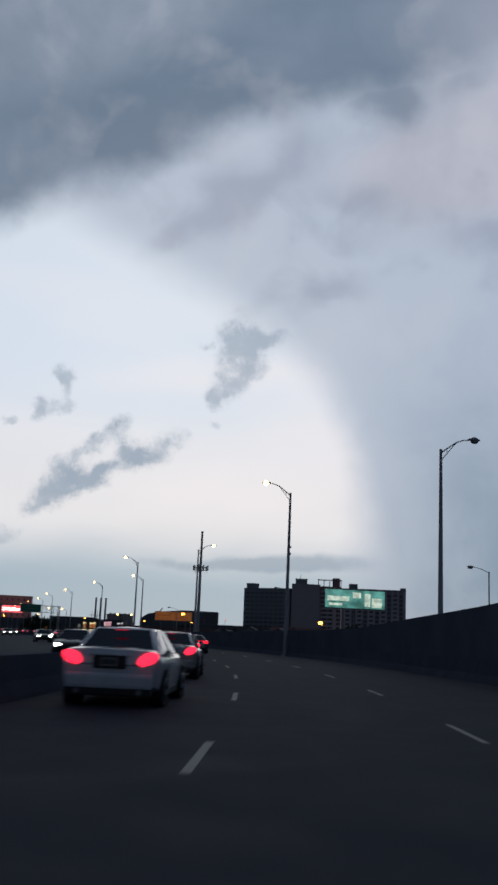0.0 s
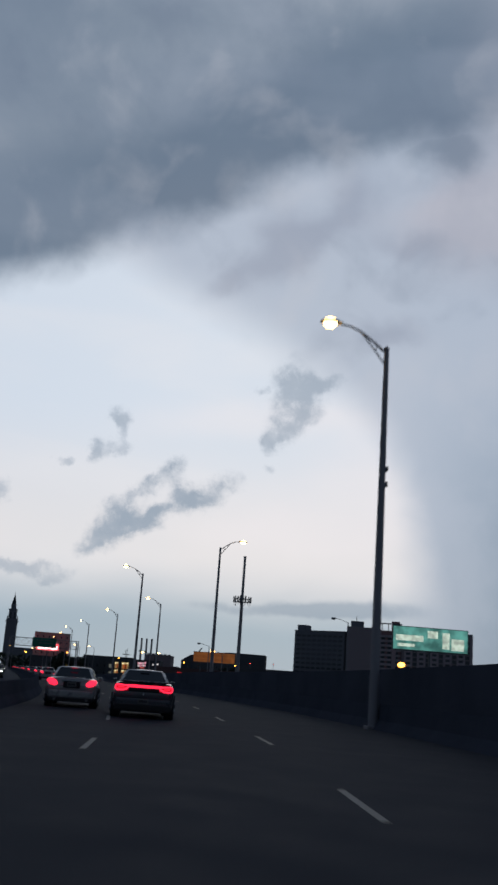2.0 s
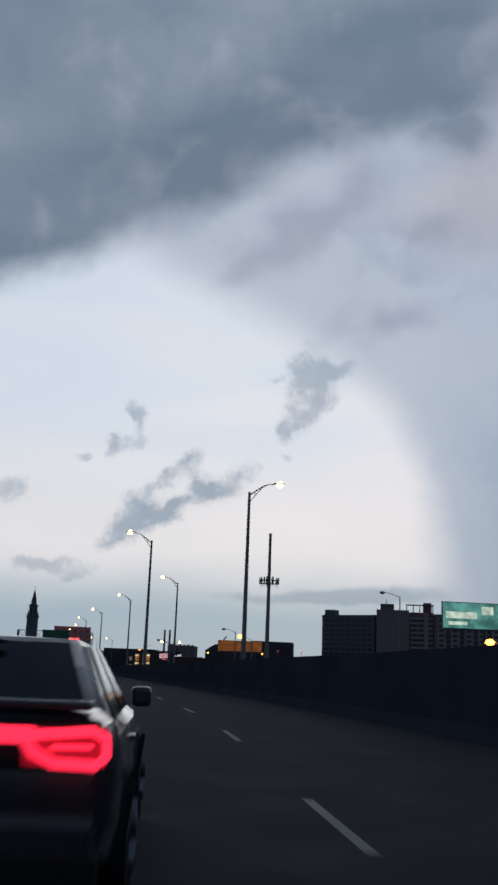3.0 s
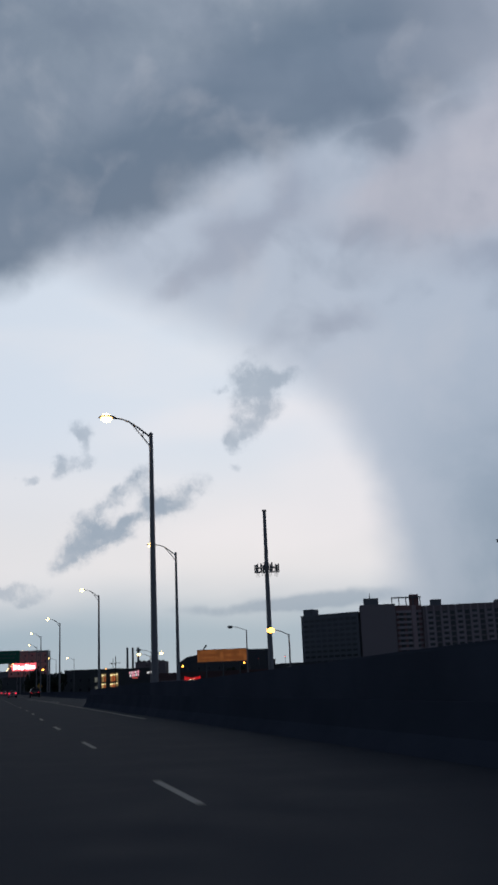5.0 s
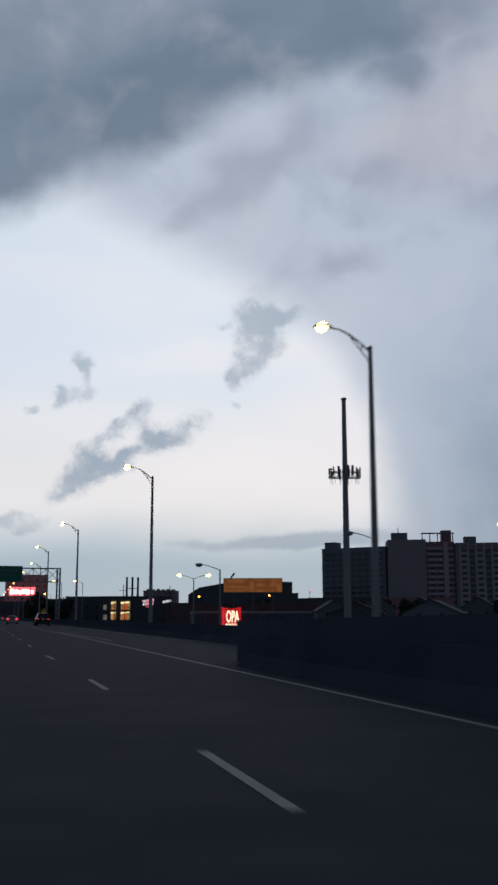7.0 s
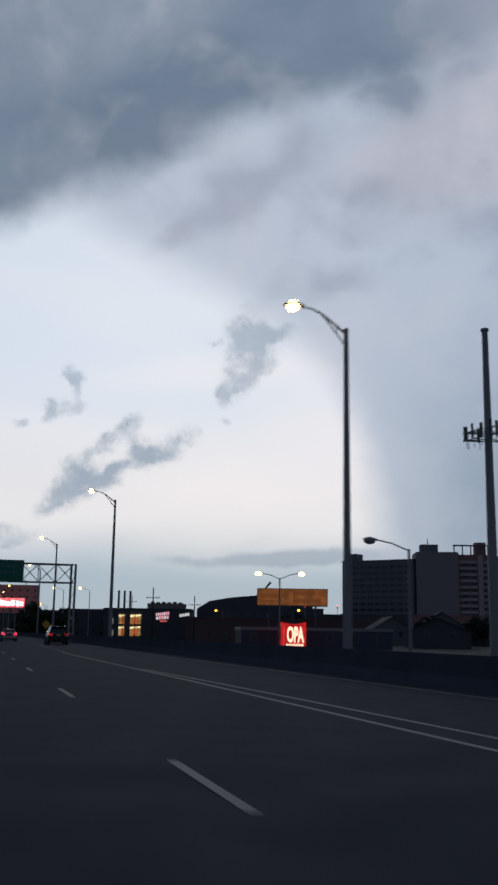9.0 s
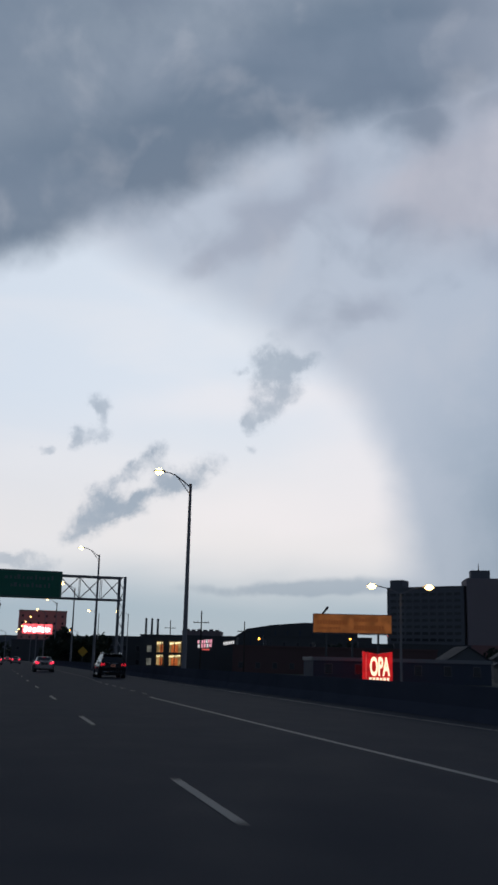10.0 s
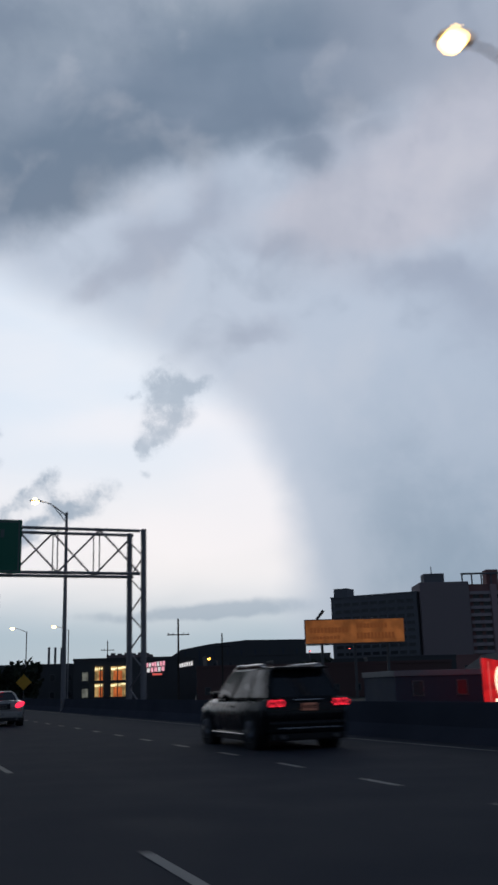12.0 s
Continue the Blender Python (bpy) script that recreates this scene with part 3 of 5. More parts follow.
# right wing: bays of loggias between pale piers
right = part("wall", box(bmesh.new(), (0, 0, 0), (44.5, 16, 39.3), 0.15), WALL_TAN, tower)
right.matrix_basis = local(68.6, -25.5, 0, -4.5)
part("roof", box(bmesh.new(), (-0.2, -0.3, 39.3), (44.7, 16.2, 40.0), 0.1), WALL_TAN, tower).matrix_basis = local(68.6, -25.5, 0, -4.5)
part("stair_head", box(bmesh.new(), (5, 2, 40.0), (11, 9, 43.4), 0.1), WALL_GREY, tower).matrix_basis = local(68.6, -25.5, 0, -4.5)
part("stair_head", box(bmesh.new(), (41, 1, 40.0), (44.5, 9, 41.6), 0.1), WALL_GREY, tower).matrix_basis = local(68.6, -25.5, 0, -4.5)
PIER = bpy.data.meshes.new("pier")
bm = box(bmesh.new(), (-0.45, -0.6, 0), (0.45, 0.0, 39.6), 0.05)
bm.to_mesh(PIER)
bm.free()
PIER.materials.append(SLAB_PALE)
LOGGIA_BALCONY = balcony_mesh(3.3, 0.5, 0.25, 0.95)
base = local(68.6, -25.5, 0, -4.5)
for c in range(11):
    shared("pier", PIER, tower, base @ pose(2.2 + c * 4.1, 0, 0))
    if c < 10:
        for f in range(12):
            shared("window", LOGGIA, tower, base @ pose(4.25 + c * 4.1, -0.02, 2.0 + f * FLOOR_H))
            if c % 2 == 0:
                shared("balcony", LOGGIA_BALCONY, tower, base @ pose(4.25 + c * 4.1, -0.06, 1.6 + f * FLOOR_H))


# ---------------------------------------------------------------- low buildings
def gable_house(x, y, h, w, d, eaves, ridge, wall, label):
    """A house whose gable faces its own -y."""
    house = thing("house", label, "house", "houses beyond the barrier", pose(x, y, GZ, 0, 0, h))
    bm = bmesh.new()
    outline = [(-w / 2, 0), (w / 2, 0), (w / 2, eaves), (0, ridge), (-w / 2, eaves)]
    front = [bm.verts.new((px, 0, pz)) for px, pz in outline]
    back = [bm.verts.new((px, d, pz)) for px, pz in outline]
    bm.faces.new(front)
    bm.faces.new(back[::-1])
    for i in range(5):
        j = (i + 1) % 5
        bm.faces.new((front[j], front[i], back[i], back[j]))
    bmesh.ops.recalc_face_normals(bm, faces=bm.faces)
    part("wall", bm, wall, house)
    for sx in (-1, 1):
        bm = bmesh.new()
        run = (ridge - eaves) / (w / 2)
        over = 0.5
        a = Vector((0, -0.4, ridge + 0.03))
        b = Vector((sx * (w / 2 + over), -0.4, eaves - run * over + 0.03))
        for q in ((a, b),):
            lo = [bm.verts.new(p) for p in (a, b, b + Vector((0, d + 0.8, 0)), a + Vector((0, d + 0.8, 0)))]
            hi = [bm.verts.new(v.co + Vector((0, 0, 0.2))) for v in lo]
            bm.faces.new(lo[::-1])
            bm.faces.new(hi)
            for i in range(4):
                j = (i + 1) % 4
                bm.faces.new((lo[i], lo[j], hi[j], hi[i]))
        bmesh.ops.recalc_face_normals(bm, faces=bm.faces)
        part("roof_slope", bm, ROOF_DARK, house)
    me = SMALL_WINDOW
    shared("window", me, house, pose(-w * 0.2, -0.02, eaves * 0.55))
    shared("window", me, house, pose(w * 0.2, -0.02, eaves * 0.55))
    return house


SMALL_WINDOW = window_mesh(1.1, 1.3)


def flat_block(name, x, y, h, w, d, high, wall, label, cols=0, rows=0, win=None, trim=None):
    """A flat-roofed building facing its own -y."""
    b = thing(name, label, "building", at=pose(x, y, GZ, 0, 0, h))
    part("wall", box(bmesh.new(), (-w / 2, 0, 0), (w / 2, d, high), 0.05), wall, b)
    bm = bmesh.new()
    for lo, hi in (((-w / 2 - 0.15, -0.15, high), (w / 2 + 0.15, 0.25, high + 0.5)), ((-w / 2 - 0.15, d - 0.25, high), (w / 2 + 0.15, d + 0.15, high + 0.5)), ((-w / 2 - 0.15, 0.25, high), (-w / 2 + 0.25, d - 0.25, high + 0.5)), ((w / 2 - 0.25, 0.25, high), (w / 2 + 0.15, d - 0.25, high + 0.5))):
        box(bm, lo, hi, 0.03)
    part("parapet", bm, trim or wall, b)
    for c in range(cols):
        for r in range(rows):
            shared("window", win or SMALL_WINDOW, b, pose(-w / 2 + w * (c + 0.5) / cols, -0.02, 1.2 + r * (high - 0.6) / rows))
    return b


inn = flat_block("inn_building", -76.8, 500.4, 0, 25, 12, 8.5, WALL_DARK, "dark two-storey building with lit yellow stair galleries", 0, 0)
for x0, x1, span, door in ((-10.7, -9.5, 2.2, None), (-8.3, -6.3, 3.3, (-7.3, -6.45)), (-5.0, -1.6, 3.3, (-4.3, -2.5))):
    for lz in (0.7, 4.0):
        part("lit_gallery", box(bmesh.new(), (x0, -0.06, lz), (x1, -0.01, lz + span)), YELLOW_ROOM if door else DIM_ROOM, inn, "yellow lit gallery opening")
        part("gallery_rail", box(bmesh.new(), (x0 - 0.15, -0.3, lz - 0.1), (x1 + 0.15, 0.0, lz + 0.5)), WALL_DARK, inn)
        if not door:
            continue
        count = 3 if x1 - x0 > 3 else 2
        pitch = (x1 - x0 - 0.2) / count
        for k in range(count):
            part("gallery_light", box(bmesh.new(), (x0 + 0.1 + pitch * k, -0.20, lz + span - 0.75 + 0.14 * k), (x0 + 0.02 + pitch * (k + 1), -0.062, lz + span - 0.32 + 0.1 * k), 0.02), CREAM_TUBE, inn, "bright cream ceiling light")
        part("lit_door", box(bmesh.new(), (door[0], -0.10, lz + 0.4), (door[1], -0.065, lz + 2.4)), ORANGE_ROOM, inn, "orange lit doorway")
        for px in (x0, (door[0] + door[1]) / 2 - 0.15, x1 - 0.2):
            part("gallery_post", box(bmesh.new(), (px, -0.26, lz + 0.5), (px + 0.2, -0.205, lz + span - 0.05)), WALL_DARK, inn)
wall_sign = thing("wall_sign", "pink and white glowing sign on the dark wall", "sign", at=pose(-72.3, 500.29, 5.6, 0, 0, 0))
part("backing", box(bmesh.new(), (-2.3, -0.1, -1.7), (2.3, 0.1, 1.7), 0.04), WALL_DARK, wall_sign)
for k, (x0, x1, z0, z1) in enumerate(((-2.0, -1.6, 0.35, 1.15), (-1.45, -1.1, 0.3, 1.2), (-0.95, -0.5, 0.45, 1.25), (-0.35, 0.05, 0.4, 1.3), (0.2, 0.6, 0.5, 1.4), (0.75, 1.15, 0.5, 1.45), (1.3, 1.8, 0.6, 1.5),
                                      (-1.9, -1.3, -0.75, 0.1), (-1.1, -0.6, -0.7, 0.2), (-0.4, 0.2, -0.6, 0.25), (0.4, 0.9, -0.6, 0.3), (1.1, 1.7, -0.5, 0.4))):
    part("glow_bar", box(bmesh.new(), (x0, -0.16, z0), (x1, -0.11, z1)), NEON_WHITE if k % 3 == 1 else NEON_PINK, wall_sign)
part("lower_bar", box(bmesh.new(), (-0.8, -0.16, -1.35), (1.2, -0.11, -0.95)), TAIL_STRIP, wall_sign)
small_sign = thing("wall_sign", "white glowing letters on the dark wall", "sign", at=pose(-66.1, 500.29, 6.3, 0, 0, 0))
part("backing", box(bmesh.new(), (-1.75, -0.1, -0.85), (1.75, 0.1, 0.85), 0.04), WALL_DARK, small_sign)
for k in range(6):
    part("glow_bar", box(bmesh.new(), (-1.45 + k * 0.49, -0.16, -0.62 + 0.07 * k), (-1.07 + k * 0.49, -0.11, 0.15 + 0.09 * k)), NEON_WHITE, small_sign)

hall = thing("hall_building", "dark long hall with a sloped metal roof", "building", at=pose(-52, 660, GZ))
bm = bmesh.new()
outline = [(-22, 0), (30, 0), (30, 19.2), (8, 19.5), (-6, 18.3), (-16.5, 16.5), (-22, 13.0)]
a = [bm.verts.new((px, 0, pz)) for px, pz in outline]
b = [bm.verts.new((px, 26, pz)) for px, pz in outline]
bm.faces.new(a)
bm.faces.new(b[::-1])
for i in range(7):
    bm.faces.new((a[(i + 1) % 7], a[i], b[i], b[(i + 1) % 7]))
bmesh.ops.recalc_face_normals(bm, faces=bm.faces)
part("wall", bm, WALL_DARK, hall)
for k in range(10):
    part("wall_rib", box(bmesh.new(), (-20.5 + k * 5.2, -0.12, 0), (-20.0 + k * 5.2, -0.005, 12.5 if k == 0 else 16.0)), WALL_BLUE, hall)
part("loading_door", box(bmesh.new(), (4, -0.1, 0), (8, -0.005, 4.2), 0.02), TRIM_DULL, hall)

flat_block("low_building", -99.9, 508, 2, 21, 12, 7.8, WALL_DARK, "low dark flat-roofed building", 6, 2)
flat_block("low_building", -39.5, 482, 0, 49, 14, 6.0, BRICK_DARK, "low red brick flat-roofed building", 12, 1)
flat_block("low_building", -34.2, 384.6, 8, 25.5, 9, 2.9, WALL_BLUE, "long blue-grey single-storey shop with a pale roof edge", 6, 1, None, TRIM_PALE)
plant = flat_block("works_building", -87.1, 650, 0, 16, 14, 14.3, WALL_TAN, "dull tan flat-roofed works building with roof vents", 0, 0)
for k in range(6):
    part("roof_vent", box(bmesh.new(), (-6.8 + k * 2.45, 2, 14.3), (-5.2 + k * 2.45, 4.5, 15.6 - 0.2 * (k % 2)), 0.08), DARK_STEEL, plant)
flat_block("brown_tower", -198, 822, 14, 28, 16, 29.5, BRICK_LIT, "red brown brick block with a flat roof", 6, 7)
for x, y, h, w, d, hi, wall in ((-27, 571, 3, 30, 14, 9, WALL_DARK), (-40, 610, 3, 40, 20, 12, WALL_DARK), (-118, 700, 6, 46, 20, 11, WALL_GREY), (-150, 640, 10, 26, 16, 9, WALL_DARK), (-118, 650, 2, 30, 18, 11.5, WALL_DARK),
                                (-250, 760, 20, 40, 20, 14, WALL_DARK), (-5, 560, -4, 24, 14, 9, WALL_DARK), (30, 600, -6, 34, 14, 10, BRICK_RED), (130, 560, -14, 40, 18, 9, WALL_DARK),
                                (75, 520, -10, 30, 14, 7, WALL_GREY), (-300, 900, 22, 60, 24, 22, WALL_GREY)):
    flat_block("low_building", x, y, h, w, d, hi, wall, "dim flat-roofed city building among trees", max(3, int(w / 5)), max(1, int(hi / 4)))
for x, y, h, w, d, e, r, wall, label in (
        (0, 461, -6, 11, 14, 4.6, 8.1, WALL_PALE, "pale gabled house with a dark shingle roof"), (-13, 452, 4, 9, 12, 3.8, 6.6, WALL_PALE, "small pale gabled house behind the barrier"),
        (14, 470, -12, 10, 14, 4.4, 7.8, WALL_DARK, "dark gabled house with a shingle roof"), (27, 448, -16, 11, 13, 4.2, 7.4, WALL_PALE, "pale gabled house with a dark shingle roof"),
        (-10, 408, -8, 12, 12, 3.0, 5.6, WALL_DARK, "dark gabled house with a shingle roof"), (6, 398, -18, 13, 12, 3.0, 5.9, WALL_GREY, "grey gabled house with a wide shingle roof"),
        (42, 470, -16, 12, 14, 4.6, 8.0, WALL_DARK, "dark gabled house with a shingle roof"), (60, 450, -20, 11, 13, 4.2, 7.2, WALL_GREY, "grey gabled house with a wide shingle roof"),
        (22, 500, -6, 12, 14, 5.0, 8.6, WALL_GREY, "grey gabled house with a wide shingle roof")):
    gable_house(x, y, h, w, d, e, r, wall, label)

# church tower far off
church = thing("church_tower", "dark church tower with a pointed spire", "tower", at=pose(-381, 1315, GZ, 0, 0, 16))
part("nave", box(bmesh.new(), (-6, -8, 0), (40, 16, 26), 0.4), WALL_GREY, church)
part("shaft", box(bmesh.new(), (-7.2, -7.2, 0), (7.2, 7.2, 58), 0.4), WALL_GREY, church)
part("cornice", box(bmesh.new(), (-8.0, -8.0, 58), (8.0, 8.0, 60), 0.3), WALL_GREY, church)
part("belfry", box(bmesh.new(), (-5.2, -5.2, 60), (5.2, 5.2, 73), 0.4), WALL_GREY, church)
for sx in (-6.2, 6.2):
    for sy in (-6.2, 6.2):
        part("pinnacle", rod(bmesh.new(), (sx, sy, 60), (sx, sy, 67), 1.2, 0.1, 4), WALL_GREY, church)
for sx in (-2.6, 2.6):
    part("louvre", box(bmesh.new(), (sx - 1.2, -5.35, 62), (sx + 1.2, -5.21, 70)), WINDOW_DARK, church)
part("cornice", box(bmesh.new(), (-5.8, -5.8, 73), (5.8, 5.8, 74.4), 0.3), WALL_GREY, church)
part("lantern", rod(bmesh.new(), (0, 0, 74.4), (0, 0, 81), 3.6, 3.2, 8), WALL_GREY, church)
part("spire", rod(bmesh.new(), (0, 0, 81), (0, 0, 93), 3.0, 0.5, 8), ROOF_DARK, church)
part("finial", rod(bmesh.new(), (0, 0, 93), (0, 0, 98), 0.35, 0.12, 6), DARK_STEEL, church)

# three far chimneys
for k in range(3):
    c = thing("chimney_stack", "tall thin dark industrial chimney", "chimney", "far chimneys", pose(-226.0 + 6.6 * k, 1428 + 4 * k, GZ))
    part("flue", rod(bmesh.new(), (0, 0, 0), (0, 0, 52), 1.7, 1.25, 12), WALL_GREY, c)
    part("rim", rod(bmesh.new(), (0, 0, 51.2), (0, 0, 52.5), 1.45, 1.45, 12), DARK_STEEL, c)


# ---------------------------------------------------------------- masts and signs
mast = thing("cell_tower", "slender dark steel antenna mast with a ring of panels", "antenna mast", at=pose(-17.5, 330, GZ))
smooth(part("mast", rod(bmesh.new(), (0, 0, 0), (0, 0, 37.5), 0.62, 0.34, 14), LAMP_STEEL, mast))
part("cap", rod(bmesh.new(), (0, 0, 37.5), (0, 0, 37.8), 0.5, 0.45, 14), LAMP_STEEL, mast)
bm = bmesh.new()
corners = [Vector((3.0 * math.cos(a), 3.0 * math.sin(a), 0)) for a in (radians(-90), radians(30), radians(150))]
for z in (24.6, 25.5):
    for i in range(3):
        rod(bm, corners[i] + Vector((0, 0, z)), corners[(i + 1) % 3] + Vector((0, 0, z)), 0.07, n=6)
        rod(bm, Vector((0, 0, z)), corners[i] + Vector((0, 0, z)), 0.07, n=6)
part("platform", bm, LAMP_STEEL, mast)
bm = bmesh.new()
for i in range(3):
    for k in range(4):
        p = corners[i].lerp(corners[(i + 1) % 3], (k + 0.5) / 4)
        out = p.normalized() * 0.25
        panel = part("antenna_panel", box(bmesh.new(), (-0.17, -0.09, 0), (0.17, 0.09, 1.7), 0.03), TRIM_DULL, mast)
        panel.matrix_basis = pose(p.x + out.x, p.y + out.y, 24.5 + 0.15 * (k % 2), 0, 0, math.degrees(math.atan2(out.x, -out.y)))
        rod(bm, (p.x, p.y, 23.6), (p.x, p.y, 25.8), 0.04, n=6)
part("panel_pipes", bm, LAMP_STEEL, mast)


def billboard(x0, y0, x1, y1, z0, z1, label, legs):
    """A board between two plan points, on steel legs; returns the thing and its width."""
    w = math.hypot(x1 - x0, y1 - y0)
    b = thing("billboard", label, "billboard", at=pose(x0, y0, GZ, 0, 0, math.degrees(math.atan2(y1 - y0, x1 - x0))))
    part("frame", box(bmesh.new(), (-0.15, 0.02, z0 - GZ - 0.15), (w + 0.15, 0.5, z1 - GZ + 0.15), 0.04), DARK_STEEL, b)
    for k in range(legs):
        lx = w * (k + 0.5) / legs
        part("leg", rod(bmesh.new(), (lx, 0.75, 0), (lx, 0.75, z1 - GZ - 0.6), 0.25, 0.25, 10), DARK_STEEL, b)
    part("catwalk", box(bmesh.new(), (0, -0.9, z0 - GZ - 0.35), (w, 0.0, z0 - GZ - 0.22)), DARK_STEEL, b)
    return b, w


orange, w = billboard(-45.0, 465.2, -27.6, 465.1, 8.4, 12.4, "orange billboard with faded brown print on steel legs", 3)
# sheet and bars carry that added glow to look brighter
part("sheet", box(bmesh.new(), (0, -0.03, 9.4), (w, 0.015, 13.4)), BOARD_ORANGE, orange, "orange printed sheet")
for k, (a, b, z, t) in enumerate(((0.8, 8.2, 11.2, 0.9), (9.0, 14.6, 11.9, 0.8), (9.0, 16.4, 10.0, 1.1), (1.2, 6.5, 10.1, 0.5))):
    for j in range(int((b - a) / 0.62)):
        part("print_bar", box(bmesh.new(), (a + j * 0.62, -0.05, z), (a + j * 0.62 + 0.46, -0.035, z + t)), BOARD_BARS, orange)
part("spot_lamp", rod(bmesh.new(), (2.0, 0.2, 13.5), (3.2, -0.5, 15.0), 0.22, 0.3, 8), DARK_STEEL, orange)

screen, w = billboard(20.8, 272.3, 37.9, 275.7, 11.0, 16.0, "lit teal advertising screen on a dark steel frame", 1)
face = part("screen", box(bmesh.new(), (0, -0.04, 12.0), (w, 0.015, 17.0)), SCREEN_TEAL, screen, "glowing teal screen")
for a, b, z0, z1 in ((0.6, 7.0, 13.9, 15.2), (11.5, 13.2, 12.6, 16.2), (13.6, 16.6, 12.4, 15.0), (1.0, 5.0, 12.6, 13.3), (8.0, 10.4, 14.8, 16.4)):
    part("picture_patch", box(bmesh.new(), (a, -0.07, z0), (b, -0.045, z1), 0.01), SCREEN_PALE, face)

opa = thing("pylon_sign", "red lit sign box with cream letters OPA", "sign", at=pose(-40.7, 376.9, GZ, 0, 0, 11))
part("post", rod(bmesh.new(), (0.9, 0.2, 0), (0.9, 0.2, 1.0), 0.16, 0.16, 10), DARK_STEEL, opa)
part("post", rod(bmesh.new(), (3.9, 0.2, 0), (3.9, 0.2, 1.0), 0.16, 0.16, 10), DARK_STEEL, opa)
bm = bmesh.new()
outline = [(0.35, 0.2), (4.4, 0.2), (4.4, 4.2), (2.4, 3.85), (0.35, 4.2)]
a = [bm.verts.new((px, 0, pz)) for px, pz in outline]
b = [bm.verts.new((px, 0.45, pz)) for px, pz in outline]
bm.faces.new(a)
bm.faces.new(b[::-1])
for i in range(5):
    bm.faces.new((a[(i + 1) % 5], a[i], b[i], b[(i + 1) % 5]))
bmesh.ops.recalc_face_normals(bm, faces=bm.faces)
cabinet = part("sign_box", bm, NEON_RED, opa, "glowing red box with a notched top")
part("side_strip", box(bmesh.new(), (0.72, -0.03, 0.3), (0.80, -0.005, 3.9)), TAIL_STRIP, cabinet)
text = bpy.data.curves.new("letters", "FONT")
text.body, text.size, text.extrude, text.align_x, text.offset = "OPA", 2.25, 0.03, "CENTER", 0.075
flat = new("letters", text)
bpy.context.view_layer.update()
letters_me = bpy.data.meshes.new_from_object(flat.evaluated_get(bpy.context.evaluated_depsgraph_get()))
bpy.data.objects.remove(flat)
letters_me.materials.clear()
letters_me.materials.append(LETTER_LIGHT)
letters = shared("letters", letters_me, cabinet, pose(2.62, -0.04, 1.15, 90, 0, 0) @ Matrix.Diagonal((0.60, 1.45, 1, 1)))
for k in range(6):
    part("small_print", box(bmesh.new(), (1.2 + k * 0.48, -0.03, 0.45), (1.52 + k * 0.48, -0.005, 0.82)), LETTER_LIGHT, cabinet)

led = thing("led_sign", "bright red and white glowing display board", "sign", at=pose(-201, 790, GZ, 0, 0, 14))
part("post", rod(bmesh.new(), (8, 0.6, 0), (8, 0.6, 16), 0.5, 0.5, 10), DARK_STEEL, led)
board = part("display", box(bmesh.new(), (0, -0.2, 15.5), (16.5, 0.5, 20.8), 0.05), LED_RED, led)
for k in range(6):
    part("glow_bar", box(bmesh.new(), (0.9 + 2.5 * k, -0.3, 16.3 + 0.3 * (k % 2)), (2.9 + 2.5 * k, -0.21, 19.6 - 0.4 * (k % 3))), LED_WHITE, board)

gantry = thing("sign_gantry", "dark steel truss gantry with a green road sign", "gantry", at=pose(-68.1, 348.0, GZ, 0, 0, 197))
# its own +x runs across the road to the median
SPAN = 20.2
TOP, LOW = 10.8, 8.45
for px in (0.0, SPAN):
    for py in (-0.8, 0.8):
        part("post", rod(bmesh.new(), (px - 0.25 * py, py, 0.0), (px - 0.25 * py, py, TOP + 0.1), 0.16, 0.15, 10), LAMP_STEEL, gantry)
    bm = bmesh.new()
    for k in range(5):
        rod(bm, (px + 0.2, -0.8, 0.4 + 2 * k), (px - 0.2, 0.8, 1.4 + 2 * k), 0.04, n=6)
        rod(bm, (px - 0.2, 0.8, 1.4 + 2 * k), (px + 0.2, -0.8, 2.4 + 2 * k), 0.04, n=6)
    part("post_lacing", bm, LAMP_STEEL, gantry)
for pz in (TOP, LOW):
    for py in (-0.8, 0.8):
        part("chord", rod(bmesh.new(), (0, py, pz), (SPAN, py, pz), 0.085, 0.085, 8), LAMP_STEEL, gantry)
bays = 9
for py in (-0.8, 0.8):
    for k in range(bays):
        x0, x1 = SPAN * k / bays, SPAN * (k + 1) / bays
        part("diagonal", rod(bmesh.new(), (x0, py, LOW if (k + (py > 0)) % 2 else TOP), (x1, py, TOP if (k + (py > 0)) % 2 else LOW), 0.05, n=6), LAMP_STEEL, gantry)
        part("strut", rod(bmesh.new(), (x1, py, LOW), (x1, py, TOP), 0.035, n=6), LAMP_STEEL, gantry)
sign = part("sign_panel", box(bmesh.new(), (6.4, 0.97, 8.35), (13.6, 1.05, 11.15), 0.02), SIGN_GREEN, gantry, "green road sign panel")
bm = bmesh.new()
for lo, hi in (((6.5, 1.05, 8.42), (13.5, 1.056, 8.5)), ((6.5, 1.05, 11.0), (13.5, 1.056, 11.08)), ((6.5, 1.05, 8.5), (6.58, 1.056, 11.0)), ((13.42, 1.05, 8.5), (13.5, 1.056, 11.0))):
    box(bm, lo, hi)
part("sign_border", bm, SIGN_WHITE, sign)
for k, (x0, x1, z) in enumerate(((7.3, 12.6, 10.2), (7.6, 12.0, 9.4))):
    for j in range(int((x1 - x0) / 0.42)):
        part("sign_bar", box(bmesh.new(), (x0 + j * 0.42, 1.05, z), (x0 + j * 0.42 + 0.20 + 0.12 * (j * 5 % 3 == 1), 1.056, z + 0.30 + 0.14 * (j * 3 % 4 == 0))), SIGN_WHITE, sign)


